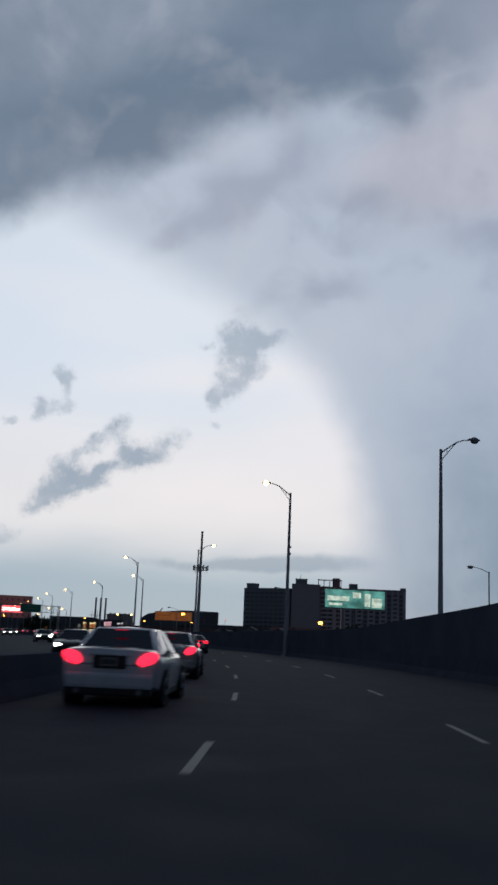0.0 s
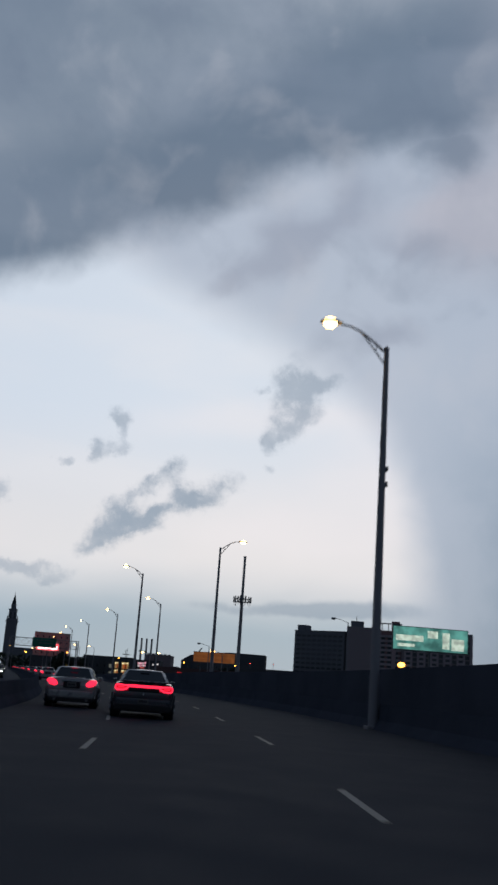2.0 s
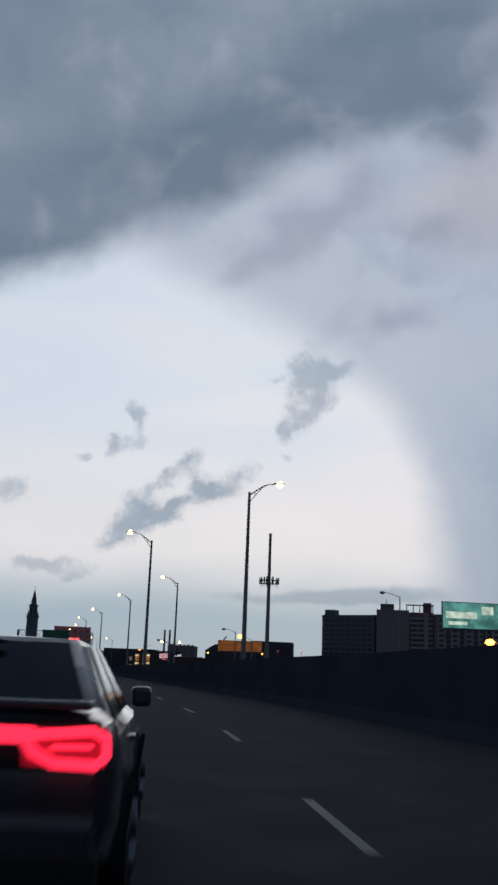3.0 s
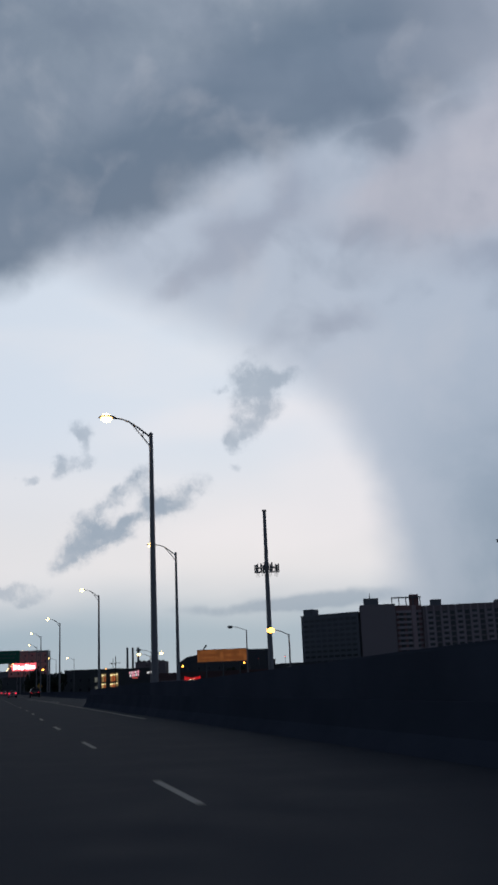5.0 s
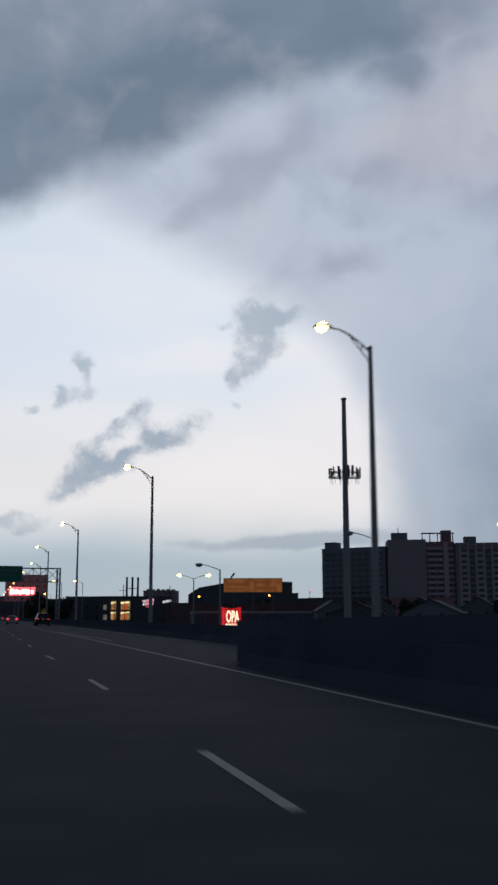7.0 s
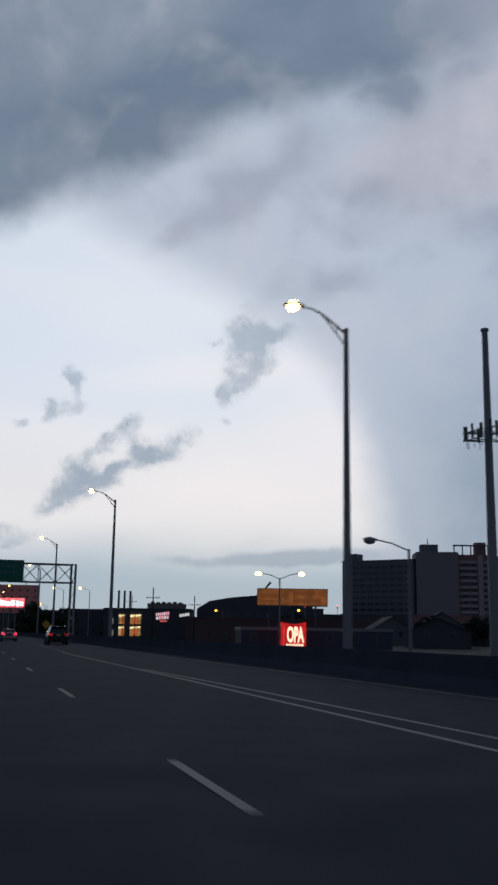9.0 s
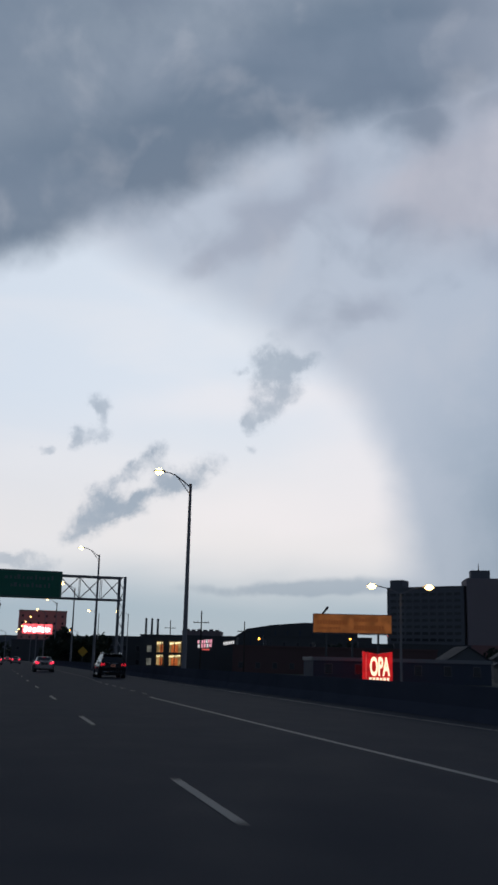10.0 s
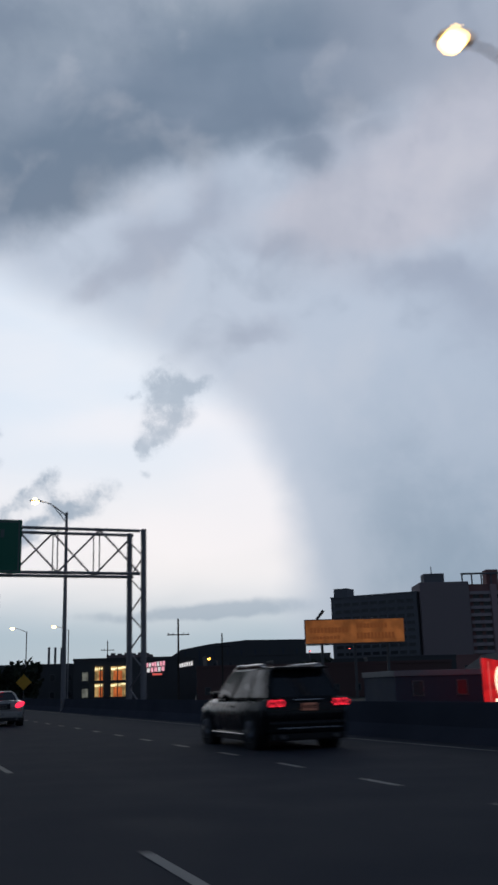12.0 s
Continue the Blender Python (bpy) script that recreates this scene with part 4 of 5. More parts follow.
def utility_pole(x, y, top, h):
    u = thing("utility_pole", "dark wooden utility pole with crossarms", "utility pole", "utility poles", pose(x, y, GZ, 0, 0, h))
    part("pole", rod(bmesh.new(), (0, 0, 0), (0, 0, top - GZ), 0.17, 0.11, 10), WOOD_POLE, u)
    part("crossarm", box(bmesh.new(), (-1.5, -0.16, top - GZ - 2.2), (1.5, -0.06, top - GZ - 2.07), 0.01), WOOD_POLE, u)
    for k in (-1.35, -0.7, 0.7, 1.35):
        part("insulator", rod(bmesh.new(), (k, -0.11, top - GZ - 2.07), (k, -0.11, top - GZ - 1.85), 0.06, 0.04, 8), TRIM_DULL, u)
    return u


utility_pole(-66.8, 427.7, 10.6, 4)
utility_pole(-84.0, 520, 12.5, 8)
utility_pole(50.8, 441.5, 12.3, -10)
utility_pole(-60, 455, 10.0, 6)


def low_lamp(x, y, head_z, h, lit, double=False, reach=2.0):
    """A shorter lamp of the side streets; arm along its own -x."""
    amber = lit == "amber"
    lamp = thing("street_lamp", "short side-street lamp, " + ("lit amber" if amber else "lit" if lit else "unlit, grey steel"), "street lamp", "side street lamps", pose(x, y, GZ, 0, 0, h))
    z = head_z - GZ
    part("pole", rod(bmesh.new(), (0, 0, 0), (0, 0, z - 0.5), 0.11, 0.075, 10), LAMP_STEEL, lamp)
    for sgn in ((1, -1) if double else (1,)):
        bm = tube(bmesh.new(), [(0, 0, z - 0.6), (-sgn * reach * 0.5, 0, z - 0.18), (-sgn * reach, 0, z + 0.04)], 0.04, 6)
        part("arm", bm, LAMP_STEEL, lamp)
        head = smooth(part("lamp_head", egg(bmesh.new(), (-sgn * (reach + 0.25), 0, z + 0.04), (0.42, 0.18, 0.12), 12, "high"), LAMP_STEEL, lamp))
        size = (0.40, 0.34, 0.27) if amber else (0.36, 0.26, 0.22)
        smooth(part("lens", egg(bmesh.new(), (-sgn * (reach + 0.25), 0, z - 0.04), size, 12), LAMP_AMBER if amber else LAMP_ON if lit else LENS_OFF, head), 180)
    return lamp


low_lamp(-41.4, 322.2, 7.5, 0, True, True, 2.0)
low_lamp(-19.6, 262.7, 8.8, 0, False)
low_lamp(-34.6, 276.9, 6.7, 0, False)
low_lamp(13.2, 160.1, 4.4, 0, "amber", False, 1.4)
low_lamp(-13.8, 228.3, 6.4, 0, "amber", False, 1.6)
low_lamp(28.7, 117.4, 11.0, 0, False)
low_lamp(7.9, 212.8, 12.6, 0, False, False, 2.2)
low_lamp(-58, 560, 9, 10, "amber")
low_lamp(-92, 560, 9, 10, "amber")
low_lamp(-30, 540, 9, 10, "amber")
low_lamp(-111.5, 526.3, 9.4, 12, "amber")
low_lamp(-84.0, 447.8, 11.2, 12, True)
low_lamp(-91.5, 454.4, 11.5, 12, True)
low_lamp(-115.0, 466.2, 7.4, 14, "amber")
low_lamp(-160.0, 590.0, 12.0, 14, "amber")
low_lamp(-122.0, 570.0, 8.0, 12, True)

def traffic_signal(x, y, z, h):
    """Three lenses in a dark case on a pole, the top one red."""
    sig = thing("traffic_signal", "dark traffic signal showing red on a steel pole", "traffic light", "traffic signals", pose(x, y, GZ, 0, 0, h))
    b = z - GZ
    part("pole", rod(bmesh.new(), (0, 0.25, 0), (0, 0.25, b + 0.3), 0.09, 0.07, 10), LAMP_STEEL, sig)
    case = part("case", box(bmesh.new(), (-0.2, -0.12, b - 0.95), (0.2, 0.14, b + 0.25), 0.04), BLACK_CASE, sig)
    for k, mat in enumerate((SIGNAL_RED, LENS_OFF, LENS_OFF)):
        part("lens", rod(bmesh.new(), (0, -0.125, b - 0.36 * k), (0, -0.16, b - 0.36 * k), 0.15, 0.13, 16), mat, case)
        part("visor", box(bmesh.new(), (-0.17, -0.34, b - 0.36 * k + 0.15), (0.17, -0.122, b - 0.36 * k + 0.17)), BLACK_CASE, case)
    return sig


traffic_signal(-15.1, 602.0, 12.3, 2)
traffic_signal(-27.8, 602.1, 11.8, 2)

warn = thing("warning_sign", "yellow diamond warning sign on a steel post", "road sign", at=place_on_road(404, 12.9))
part("post", rod(bmesh.new(), (0, 0.05, GZ), (0, 0.05, 2.4), 0.04, 0.04, 8), STEEL, warn)
d = part("plate", box(bmesh.new(), (-0.55, -0.02, -0.55), (0.55, 0.0, 0.55), 0.0), SIGN_YELLOW, warn)
d.matrix_basis = pose(0, 0, 2.4, 0, 45, 0)


# ---------------------------------------------------------------- trees
def leaf_crown(seed, spread, height, base, count, size):
    """Many small leaf cards gathered in uneven clumps."""
    rnd = random.Random(seed)
    bm = bmesh.new()
    clumps = []
    for k in range(14):
        a = rnd.uniform(0, 2 * math.pi)
        r = spread * math.sqrt(rnd.random()) * 0.75
        clumps.append((Vector((r * math.cos(a), r * math.sin(a), base + height * rnd.uniform(0.15, 0.9) * (1 - 0.35 * r / spread))), spread * rnd.uniform(0.22, 0.42)))
    for k in range(count):
        c, rad = rnd.choice(clumps)
        d = Vector((rnd.gauss(0, 1), rnd.gauss(0, 1), rnd.gauss(0, 0.8))).normalized() * rad * rnd.uniform(0.45, 1.08)
        p = c + d
        n = Vector((rnd.gauss(0, 1), rnd.gauss(0, 1), rnd.gauss(0, 1))).normalized()
        u = n.orthogonal().normalized() * size * rnd.uniform(0.6, 1.4)
        v = n.cross(u).normalized() * size * rnd.uniform(0.4, 0.9)
        bm.faces.new([bm.verts.new(q) for q in (p - u, p - v * 0.8, p + u, p + v)])
    return bm, clumps


def tree(seed, x, y, spread, height):
    t = thing("tree", "dark leafy roadside tree with an uneven crown", "tree", "city trees", pose(x, y, GZ))
    crown, clumps = leaf_crown(seed, spread, height * 0.75, height * 0.28, 900, spread * 0.13)
    bm = tube(bmesh.new(), [(0, 0, 0), (0.08, 0.05, height * 0.2), (-0.05, 0.1, height * 0.45), (0.1, 0, height * 0.7)], [0.28, 0.2, 0.14, 0.05])
    for c, rad in clumps[:7]:
        tube(bm, [(0, 0.03, height * 0.25), (c.x * 0.5, c.y * 0.5, (height * 0.3 + c.z) / 2), tuple(c)], [0.1, 0.06, 0.02], 6)
    part("trunk", bm, BARK, t)
    part("crown", crown, LEAF, t)
    return t


kinds = [tree(11 + k, x, y, sp, hh) for k, (x, y, sp, hh) in enumerate(((-98.5, 455, 4.0, 6.5), (-104, 475, 4.5, 7.5), (52, 500, 5.0, 9), (-8, 435, 3.6, 6.5)))]
for x, y, z in ((42, 404, 1.15), (47, 401, 1.3), (53, 402, 1.25), (59, 405, 1.4), (66, 402, 1.2)):
    copy_thing(kinds[int(x) % 4], pose(x, y, GZ, 0, 0, x * 17) @ Matrix.Diagonal((1, 1, z, 1)))
spots = random.Random(5)
for k in range(46):
    if k < 12:
        p = on_road(462 + 16 * k, 16 + spots.uniform(0, 7))
        x, y = p.x, p.y
    elif k < 22:
        x, y = spots.uniform(-60, 110), spots.uniform(520, 640)
    elif k < 34:
        x, y = spots.uniform(0, 110), spots.uniform(430, 520)
    else:
        p = on_road(350 + 25 * (k - 34), -26 - spots.uniform(0, 14))
        x, y = p.x, p.y
    copy_thing(kinds[k % 4], pose(x, y, GZ, 0, 0, spots.uniform(0, 360)) @ Matrix.Diagonal((1, 1, spots.uniform(0.75, 1.15), 1)))
for k in range(26):
    p = on_road(330 + 12 * k, -25 - spots.uniform(0, 16))
    m = Matrix.Diagonal((1.3, 1.3, spots.uniform(1.15, 1.6), 1))
    copy_thing(kinds[k % 4], pose(p.x, p.y, GZ, 0, 0, spots.uniform(0, 360)) @ m)
rnd = random.Random(9)
bm = bmesh.new()
for k in range(9000):
    a = radians(rnd.uniform(-34, 40))
    r = rnd.uniform(880, 1150)
    top = 7 + 7 * noise.noise(Vector((a * 30, 0, 3))) + 3 * noise.noise(Vector((a * 120, 5, 1)))
    p = Vector((-40 - r * math.sin(a), r * math.cos(a) + 60, GZ + rnd.random() ** 0.7 * max(3, top + 5)))
    n = Vector((rnd.gauss(0, 1), rnd.gauss(0, 1), rnd.gauss(0, 1))).normalized()
    u = n.orthogonal().normalized() * rnd.uniform(1.5, 3.6)
    v = n.cross(u).normalized() * rnd.uniform(1.0, 2.2)
    bm.faces.new([bm.verts.new(q) for q in (p - u, p - v, p + u, p + v)])
tagged(part("far_woods", bm, LEAF), "dark line of distant trees on the horizon", "woods", kind="stuff")


# ---------------------------------------------------------------- vehicles
TYRE = material("tyre_rubber", (0.018, 0.018, 0.019), 0.9, vary=0.2, scale=6, fine=40, bump=0.2)
RIM = material("alloy_rim", (0.28, 0.28, 0.29), 0.35, 0.8, vary=0.15, bump=0)
CAR_GLASS = material("tinted_car_glass", (0.012, 0.014, 0.018), 0.05, vary=0.2, scale=2, bump=0, spec=0.9)
BLACK_PLASTIC = material("black_plastic", (0.014, 0.014, 0.015), 0.6, vary=0.25, scale=5, bump=0.05)
CHROME = material("chrome", (0.62, 0.62, 0.63), 0.15, 1.0, vary=0.1, bump=0)
PLATE = material("plate_sheet", (0.16, 0.155, 0.15), 0.5, vary=0.1, bump=0)
# plate emits faintly itself, in place of lamplight falling on it
PLATE_GLOW = glow("glowing_plate_sheet", (0.75, 0.34, 0.26), 0.07)
TAIL_RED = glow("red_tail_light", (1.0, 0.022, 0.06), 2.0)
TAIL_SOFT = glow("red_tail_glow", (0.8, 0.012, 0.04), 0.42)
TAIL_HOT = glow("hot_red_tube", (1.0, 0.03, 0.06), 1.7)
HEAD_WHITE = glow("white_headlight", (1.0, 0.96, 0.88), 22.0)
DARK_LENS = material("dark_lamp_glass", (0.012, 0.003, 0.004), 0.3, vary=0.1, bump=0, spec=0.1)
PAINT_SILVER = material("graphite_silver_paint", (0.095, 0.098, 0.108), 0.32, 0.5, vary=0.08, scale=1.5, fine=200, bump=0, coat=0.7)
PAINT_PEARL = material("white_car_paint", (0.60, 0.61, 0.63), 0.3, 0.0, vary=0.06, scale=1.5, fine=120, bump=0, coat=0.6)
PAINT_BLACK = material("black_car_paint", (0.004, 0.005, 0.007), 0.28, 0.0, vary=0.2, scale=1.5, fine=120, bump=0, spec=0.25, coat=0.3)
PAINT_CHAMPAGNE = material("pale_champagne_paint", (0.42, 0.40, 0.38), 0.3, 0.3, vary=0.08, scale=1.5, fine=120, bump=0, coat=0.6)


def car_shell(stations):
    """Lofts a car's lower body through (y, half width, low, high) stations."""
    bm = bmesh.new()
    rings = []
    for y, w, lo, hi in stations:
        h = hi - lo
        half = ((0.0, lo), (0.80 * w, lo), (0.955 * w, lo + 0.10 * h), (0.995 * w, lo + 0.32 * h), (w, lo + 0.55 * h), (0.985 * w, lo + 0.75 * h), (0.945 * w, lo + 0.91 * h), (0.86 * w, lo + 0.985 * h), (0.5 * w, hi + 0.012), (0.0, hi + 0.018))
        ring = [(x, z) for x, z in half] + [(-x, z) for x, z in half[-2:0:-1]]
        rings.append([bm.verts.new((x, y, z)) for x, z in ring])
    n = len(rings[0])
    for a, b in zip(rings, rings[1:]):
        for k in range(n):
            bm.faces.new((a[k], a[(k + 1) % n], b[(k + 1) % n], b[k]))
    bm.faces.new(rings[0])
    bm.faces.new(rings[-1][::-1])
    bmesh.ops.recalc_face_normals(bm, faces=bm.faces)
    return bm


def panel(corners, shrink, out, thick=0.012):
    """A thin plate over a four-cornered face, drawn in from its edges and set proud."""
    c = [Vector(p) for p in corners]
    mid = sum(c, Vector()) / 4
    n = (c[1] - c[0]).cross(c[3] - c[0]).normalized()
    bm = bmesh.new()
    q = [mid + (p - mid) * shrink + n * out for p in c]
    lo = [bm.verts.new(p - n * thick) for p in q]
    hi = [bm.verts.new(p) for p in q]
    bm.faces.new(hi)
    bm.faces.new(lo[::-1])
    for i in range(4):
        j = (i + 1) % 4
        bm.faces.new((lo[i], lo[j], hi[j], hi[i]))
    bmesh.ops.recalc_face_normals(bm, faces=bm.faces)
    return bm


def wheel(owner, x, y, r):
    side = 1 if x > 0 else -1
    bm = bmesh.new()
    rod(bm, (x - side * 0.20, y, r), (x + side * 0.015, y, r), r, r, 28)
    bmesh.ops.bevel(bm, geom=[e for e in bm.edges if len(e.link_faces) == 2 and any(len(f.verts) > 4 for f in e.link_faces)], offset=0.035, segments=2, affect="EDGES")
    t = part("wheel", bm, TYRE, owner)
    bm = bmesh.new()
    rod(bm, (x + side * 0.012, y, r), (x + side * 0.024, y, r), r * 0.64, r * 0.62, 24)
    for k in range(5):
        a = 2 * math.pi * k / 5
        rod(bm, (x + side * 0.03, y, r), (x + side * 0.03, y + r * 0.58 * math.cos(a), r + r * 0.58 * math.sin(a)), 0.05, 0.035, 6)
    part("rim", bm, RIM, t)


def vehicle(name, label, at, spec, paint, group=""):
    """A car with its rear at its own origin, nose along +y."""
    car = thing(name, label, "car", group, at)
    L, W, H = spec["size"]
    w = W / 2
    belt, deck, hood = spec["belt"], spec["deck"], spec["hood"]
    (gb0, gb1), (gt0, gt1), wt_ = spec["glass_low"], spec["glass_high"], spec["roof_half"]
    tall = spec.get("tall", False)
    stations = [(0.0, w * 0.86, 0.46, deck - 0.16), (0.07, w * 0.93, 0.34, deck - 0.03), (0.30, w * 0.975, 0.25, deck), (gb0 + 0.25, w, 0.22, belt), (L * 0.45, w, 0.20, belt - 0.01), (gb1, w, 0.20, belt - 0.03),
                (L * 0.80, w * 0.985, 0.21, hood), (L - 0.45, w * 0.95, 0.23, hood - 0.10), (L - 0.12, w * 0.88, 0.27, hood - 0.20), (L, w * 0.78, 0.36, hood - 0.30)]
    body = smooth(part("body", car_shell(stations), paint, car), 35)
    # cabin
    zb, zt = belt - 0.03, H
    wb = w * 0.90
    bm = bmesh.new()
    low = [(-wb, gb0, zb), (wb, gb0, zb), (wb, gb1, zb), (-wb, gb1, zb)]
    top = [(-wt_, gt0, zt - 0.03), (wt_, gt0, zt - 0.03), (wt_, gt1, zt - 0.04), (-wt_, gt1, zt - 0.04)]
    a = [bm.verts.new(p) for p in low]
    b = [bm.verts.new(p) for p in top]
    bm.faces.new(a[::-1])
    roof_face = bm.faces.new(b)
    for i in range(4):
        j = (i + 1) % 4
        bm.faces.new((a[i], a[j], b[j], b[i]))
    bmesh.ops.recalc_face_normals(bm, faces=bm.faces)
    crown = bmesh.ops.poke(bm, faces=[roof_face])
    for v in crown["verts"]:
        v.co.z += 0.035
    bmesh.ops.bevel(bm, geom=list(bm.edges), offset=0.05, segments=2, affect="EDGES")
    smooth(part("cabin", bm, paint, car), 50)
    part("rear_window", panel((low[0], low[1], top[1], top[0]), 0.86, 0.012), CAR_GLASS, car, "dark tinted rear glass")
    part("windscreen", panel((low[2], low[3], top[3], top[2]), 0.88, 0.012), CAR_GLASS, car)
    for sgn in (1, -1):
        lo0, lo1 = Vector((sgn * wb, gb0, zb)), Vector((sgn * wb, gb1, zb))
        hi0, hi1 = Vector((sgn * wt_, gt0, zt - 0.03)), Vector((sgn * wt_, gt1, zt - 0.04))
        cuts = spec.get("side_cuts", (0.0, 0.5, 1.0))
        for u, v in zip(cuts, cuts[1:]):
            quad = [lo0.lerp(lo1, u + 0.015), lo0.lerp(lo1, v - 0.015), hi0.lerp(hi1, v - 0.015), hi0.lerp(hi1, u + 0.015)]
            if sgn < 0:
                quad = [quad[1], quad[0], quad[3], quad[2]]
            part("side_window", panel(quad, 0.86, 0.012), CAR_GLASS, car)
        part("mirror", box(bmesh.new(), (sgn * w * 0.93 if sgn > 0 else -w * 1.10, gb1 - 0.62, belt), (w * 1.10 if sgn > 0 else -w * 0.93, gb1 - 0.42, belt + 0.16), 0.04), paint, car)
        for y in (L * 0.19, L * 0.80):
            arch = rod(bmesh.new(), (sgn * (w - 0.25), y, spec["wheel"]), (sgn * (w + 0.004), y, spec["wheel"]), spec["wheel"] + 0.07, spec["wheel"] + 0.06, 28)
            part("wheel_arch", arch, BLACK_PLASTIC, car)
            wheel(car, sgn * (w + 0.006), y, spec["wheel"])
        part("sill", box(bmesh.new(), (sgn * w * 0.90 - 0.06, L * 0.29, 0.17), (sgn * w * 0.90 + 0.06, L * 0.71, 0.30), 0.02), BLACK_PLASTIC, car)
        part("door_handle", box(bmesh.new(), (sgn * w * 0.985 - 0.02, L * 0.42, belt - 0.19), (sgn * w * 0.985 + 0.02, L * 0.42 + 0.2, belt - 0.15), 0.01), paint, car)
    part("rear_bumper", box(bmesh.new(), (-w * 0.88, -0.05, 0.33), (w * 0.88, 0.16, 0.60), 0.06), paint, car)
    part("diffuser", box(bmesh.new(), (-w * 0.84, -0.035, 0.20), (w * 0.84, 0.30, 0.40), 0.04), BLACK_PLASTIC, car)
    for sgn in (-1, 1):
        part("exhaust", rod(bmesh.new(), (sgn * w * 0.62, -0.06, 0.28), (sgn * w * 0.62, 0.2, 0.28), 0.05, 0.05, 12), DARK_STEEL, car)
    pz = spec["plate"]
    plate = part("number_plate", box(bmesh.new(), (-0.16, -0.07, pz), (0.16, -0.045 + spec.get("plate_in", 0.0), pz + 0.155), 0.005), spec.get("plate_mat", PLATE), car)
    for k in range(5):
        part("plate_bar", box(bmesh.new(), (-0.13 + k * 0.054, -0.076, pz + 0.04), (-0.095 + k * 0.054, -0.0705, pz + 0.115)), BLACK_PLASTIC, plate)
    part("trunk_seam", box(bmesh.new(), (-w * 0.80, -0.012, deck - 0.30), (w * 0.80, 0.05, deck - 0.285)), BLACK_PLASTIC, car)
    # front lamps and grille
    for sgn in (-1, 1):
        part("headlight", box(bmesh.new(), (sgn * w * 0.66 - 0.17, L - 0.22, hood - 0.34), (sgn * w * 0.66 + 0.17, L - 0.02, hood - 0.20), 0.04), spec.get("head_mat", LENS_OFF), car)
    part("grille", box(bmesh.new(), (-w * 0.42, L - 0.06, hood - 0.50), (w * 0.42, L + 0.012, hood - 0.24), 0.03), BLACK_PLASTIC, car)
    return car


SEDAN = dict(size=(4.75, 1.82, 1.44), belt=0.94, deck=1.04, hood=0.94, glass_low=(0.62, 3.55), glass_high=(1.40, 2.75), roof_half=0.60, wheel=0.325, plate=0.72, side_cuts=(0.10, 0.52, 0.93))
MUSCLE = dict(size=(5.05, 1.90, 1.48), belt=0.98, deck=1.09, hood=0.98, glass_low=(0.50, 3.70), glass_high=(1.45, 2.80), roof_half=0.61, wheel=0.35, plate=0.44, side_cuts=(0.14, 0.52, 0.92))
CROSS = dict(size=(4.90, 1.95, 1.74), belt=1.06, deck=1.10, hood=1.06, glass_low=(0.14, 3.75), glass_high=(0.55, 2.90), roof_half=0.66, wheel=0.37, plate=0.80, plate_mat=PLATE_GLOW, side_cuts=(0.06, 0.28, 0.62, 0.93), tall=True)


def muscle_sedan(at):
    car = vehicle("sedan_car", "graphite silver sedan with a full-width red tail light bar", at, MUSCLE, PAINT_SILVER, "freeway traffic")
    part("tail_panel", box(bmesh.new(), (-0.84, -0.03, 0.80), (0.84, 0.06, 1.03), 0.03), BLACK_PLASTIC, car)
    part("light_bar", box(bmesh.new(), (-0.52, -0.05, 0.915), (0.52, 0.02, 1.0), 0.02), TAIL_RED, car, "glowing red centre bar")
    for sgn in (-1, 1):
        lamp = part("tail_light", box(bmesh.new(), (min(sgn * 0.46, sgn * 0.88), -0.045, 0.805), (max(sgn * 0.46, sgn * 0.88), 0.05, 1.005), 0.05), TAIL_SOFT, car, "red tail light with a glowing rim")
        rim_pts = [(sgn * 0.46, 0.955), (sgn * 0.80, 0.985), (sgn * 0.865, 0.95), (sgn * 0.87, 0.87), (sgn * 0.82, 0.825), (sgn * 0.62, 0.83), (sgn * 0.52, 0.88), (sgn * 0.46, 0.955)]
        part("light_ring", tube(bmesh.new(), [(px, -0.05, pz) for px, pz in rim_pts], 0.026, 8), TAIL_RED, lamp)
        part("light_slot", tube(bmesh.new(), [(sgn * 0.60, -0.05, 0.905), (sgn * 0.80, -0.05, 0.91)], 0.012, 6), TAIL_RED, lamp)
    part("spoiler", box(bmesh.new(), (-0.78, 0.0, 1.075), (0.78, 0.22, 1.12), 0.02), PAINT_SILVER, car)
    part("lower_valance", box(bmesh.new(), (-0.86, -0.065, 0.22), (0.86, 0.05, 0.43), 0.04), BLACK_PLASTIC, car)
    part("badge", box(bmesh.new(), (-0.03, -0.022, 0.70), (0.03, 0.0, 0.77), 0.008), CHROME, car)
    part("brake_light", box(bmesh.new(), (-0.14, 1.25, 1.405), (0.14, 1.29, 1.43), 0.005), DARK_LENS, car)
    return car


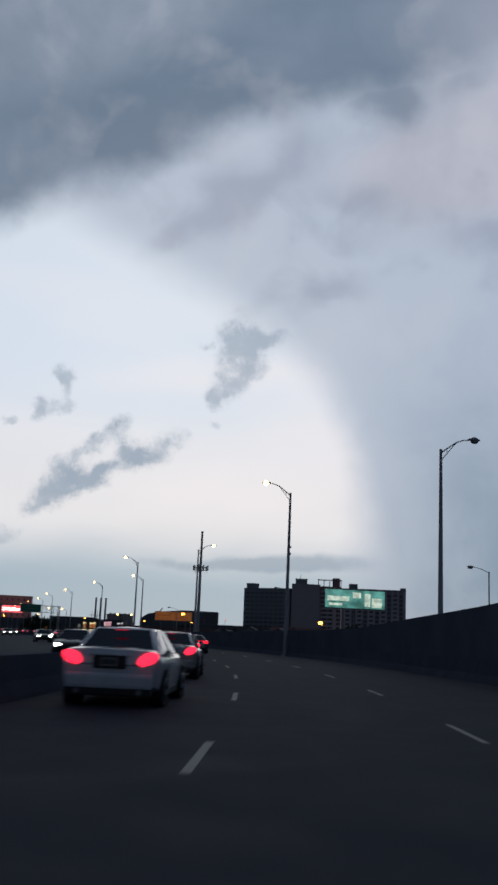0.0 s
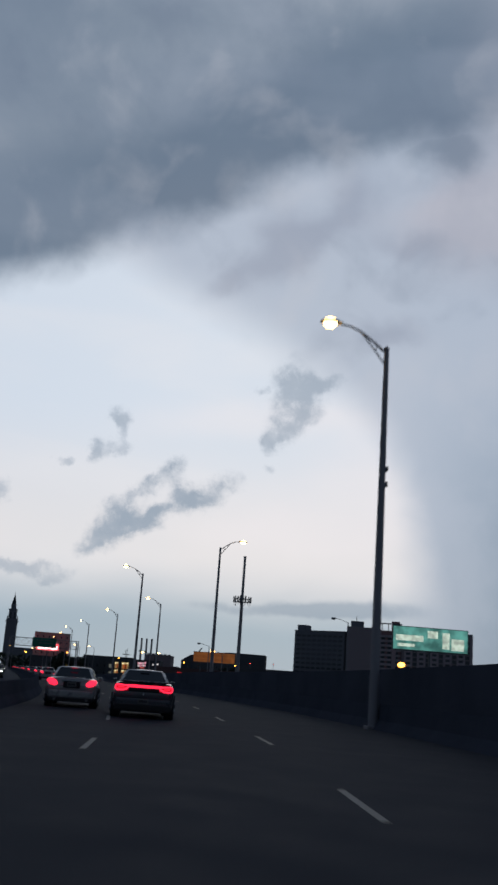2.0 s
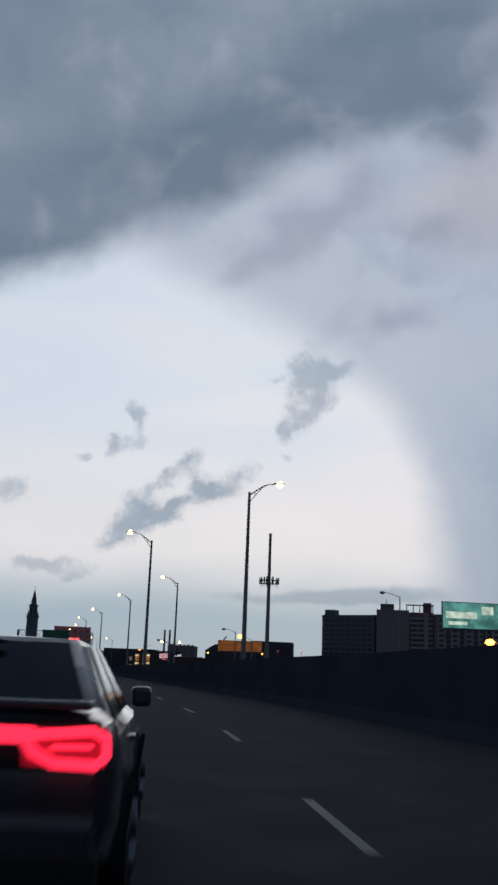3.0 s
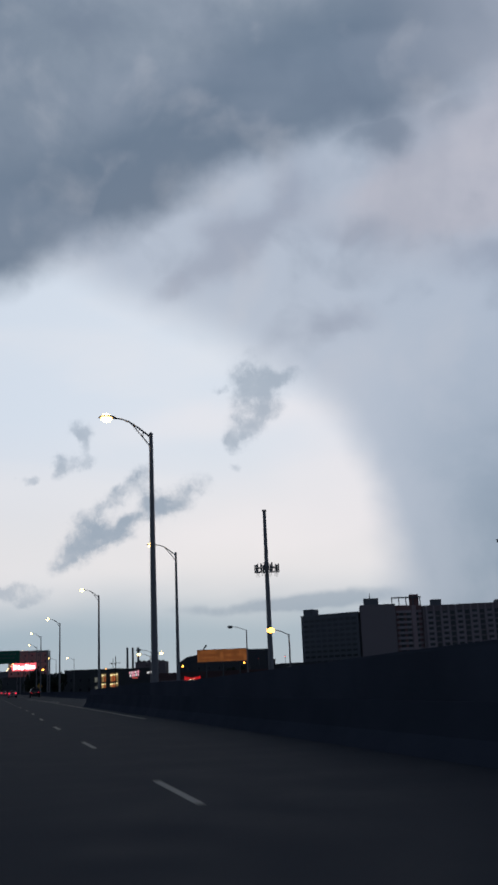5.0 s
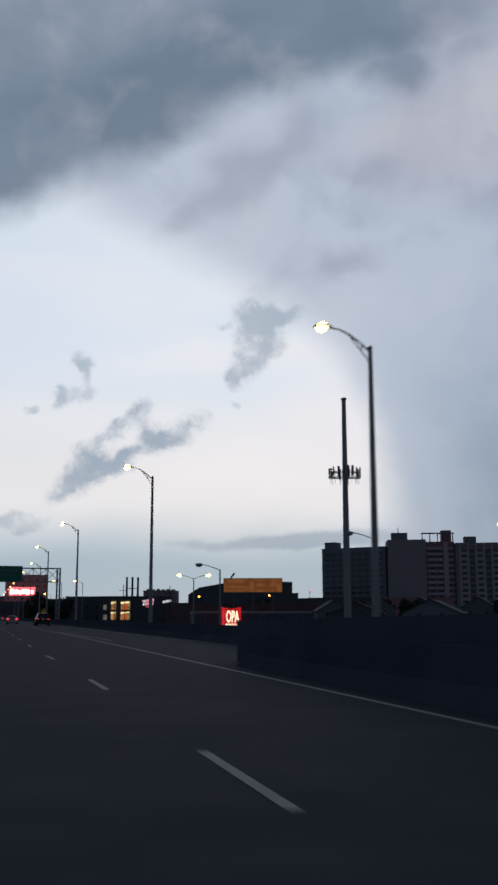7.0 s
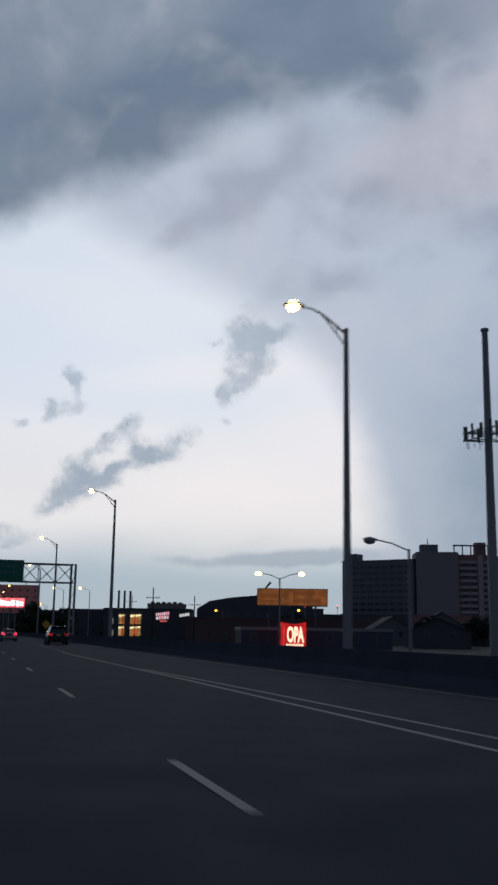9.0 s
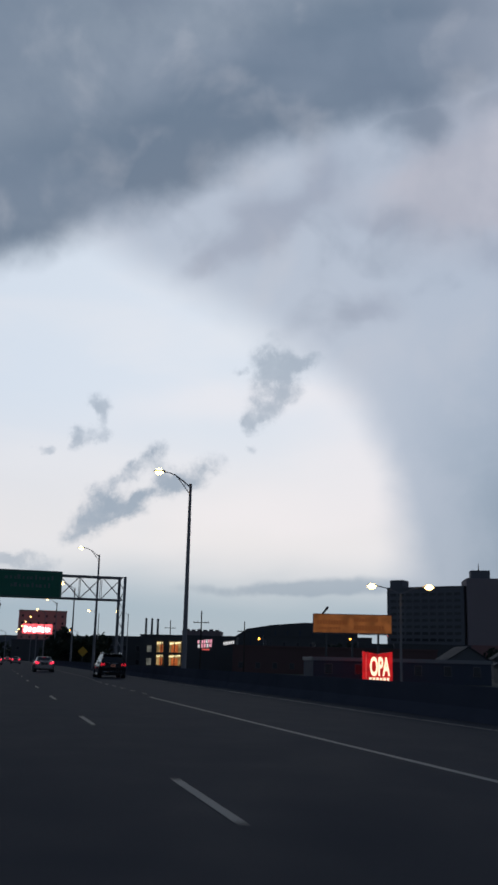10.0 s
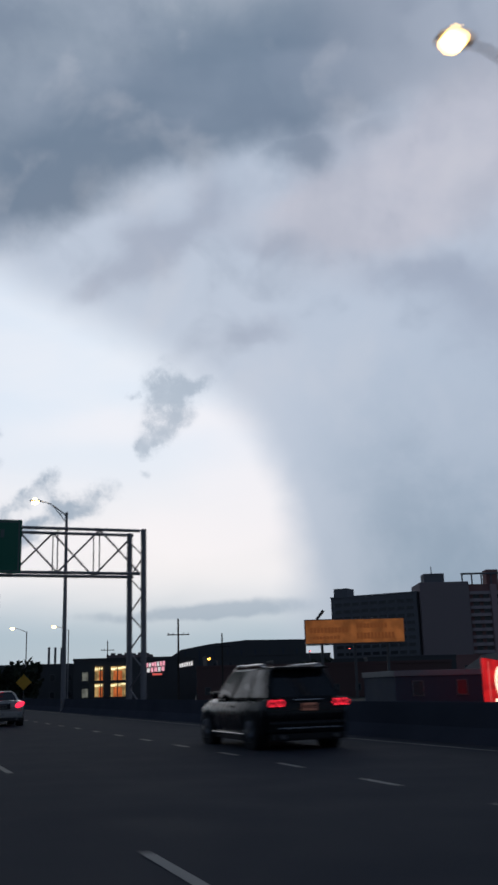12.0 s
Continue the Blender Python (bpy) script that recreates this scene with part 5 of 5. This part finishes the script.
def pale_sedan(name, label, at, paint, lit=True):
    car = vehicle(name, label, at, SEDAN, paint, "freeway traffic")
    for sgn in (-1, 1):
        lamp = part("tail_light", egg(bmesh.new(), (0, 0, 0), (0.21, 0.10, 0.115), 16), TAIL_RED if lit else DARK_LENS, car, "glowing red tail light")
        lamp.matrix_basis = pose(sgn * 0.68, 0.03, 0.86, 0, sgn * -24, 0)
        smooth(lamp, 180)
    part("plate_recess", box(bmesh.new(), (-0.30, -0.03, 0.68), (0.30, 0.03, 0.90), 0.02), BLACK_PLASTIC, car)
    part("chrome_strip", box(bmesh.new(), (-0.36, -0.04, 0.905), (0.36, 0.0, 0.925), 0.005), CHROME, car)
    part("brake_light", box(bmesh.new(), (-0.12, 1.12, 1.36), (0.12, 1.15, 1.385), 0.005), TAIL_SOFT if lit else DARK_LENS, car)
    return car


def crossover(at):
    car = vehicle("suv_car", "black sport utility car with twin round red tail lights", at, CROSS, PAINT_BLACK, "freeway traffic")
    for sgn in (-1, 1):
        lamp = part("tail_light", box(bmesh.new(), (min(sgn * 0.56, sgn * 0.93), -0.03, 0.86), (max(sgn * 0.56, sgn * 0.93), 0.10, 1.06), 0.04), DARK_LENS, car)
        for k in (0.65, 0.835):
            bm = bmesh.new()
            pts = [(sgn * k + 0.066 * math.cos(a), -0.045, 0.96 + 0.066 * math.sin(a)) for a in (2 * math.pi * j / 16 for j in range(17))]
            tube(bm, pts, 0.010, 6)
            part("light_ring", bm, TAIL_HOT, lamp)
        part("roof_rail", tube(bmesh.new(), [(sgn * 0.66, 0.75, 1.70), (sgn * 0.66, 0.95, 1.775), (sgn * 0.655, 2.5, 1.775), (sgn * 0.65, 2.75, 1.69)], 0.025, 8), CHROME, car, "silver roof rail")
        part("side_step", box(bmesh.new(), (min(sgn * 0.93, sgn * 1.0), 1.35, 0.28), (max(sgn * 0.93, sgn * 1.0), 3.45, 0.33), 0.015), CHROME, car)
    part("chrome_strip", box(bmesh.new(), (-0.72, -0.065, 0.435), (0.72, -0.045, 0.465), 0.008), CHROME, car)
    part("roof_spoiler", box(bmesh.new(), (-0.62, 0.30, 1.655), (0.62, 0.66, 1.715), 0.025), PAINT_BLACK, car)
    part("brake_light", box(bmesh.new(), (-0.18, 0.285, 1.665), (0.18, 0.298, 1.69), 0.0), DARK_LENS, car)
    part("hatch_handle", box(bmesh.new(), (-0.32, -0.035, 1.00), (0.32, 0.0, 1.035), 0.01), CHROME, car)
    return car


muscle_sedan(place_on_road(80.8, -1.14))
pale_sedan("sedan_car", "white sedan with red tail lights lit", place_on_road(17.6, -3.6), PAINT_PEARL)
pale_sedan("sedan_car", "black sedan with red tail lights lit", place_on_road(47, -3.9), PAINT_BLACK)
silver = pale_sedan("sedan_car", "pale silver sedan with red tail lights lit", place_on_road(346, 4.4), PAINT_CHAMPAGNE)
for s_, lat in ((30.5, -3.8), (86, -3.6), (124, -3.4), (162, -3.5), (196, -3.3), (238, -3.4), (290, -3.3), (392, -3.3), (418, 0.3), (455, 4.2), (470, -3.3), (505, 0.3), (540, -3.3), (560, 4.0), (590, 0.3)):
    copy_thing(silver, place_on_road(s_, lat))
crossover(place_on_road(323.0, 8.1))
ONCOMING = dict(SEDAN, head_mat=HEAD_WHITE)
first = vehicle("sedan_car", "dark oncoming sedan with bright headlights", place_on_road(52, -9.2, -0.01, 180), ONCOMING, PAINT_BLACK, "oncoming traffic")
for s_, lat in ((86, -9.4), (118, -13.0), (160, -9.2), (205, -13.0), (248, -9.3), (300, -12.8), (362, -9.2), (430, -13.0), (500, -9.2)):
    copy_thing(first, place_on_road(s_, lat, -0.01, 180))
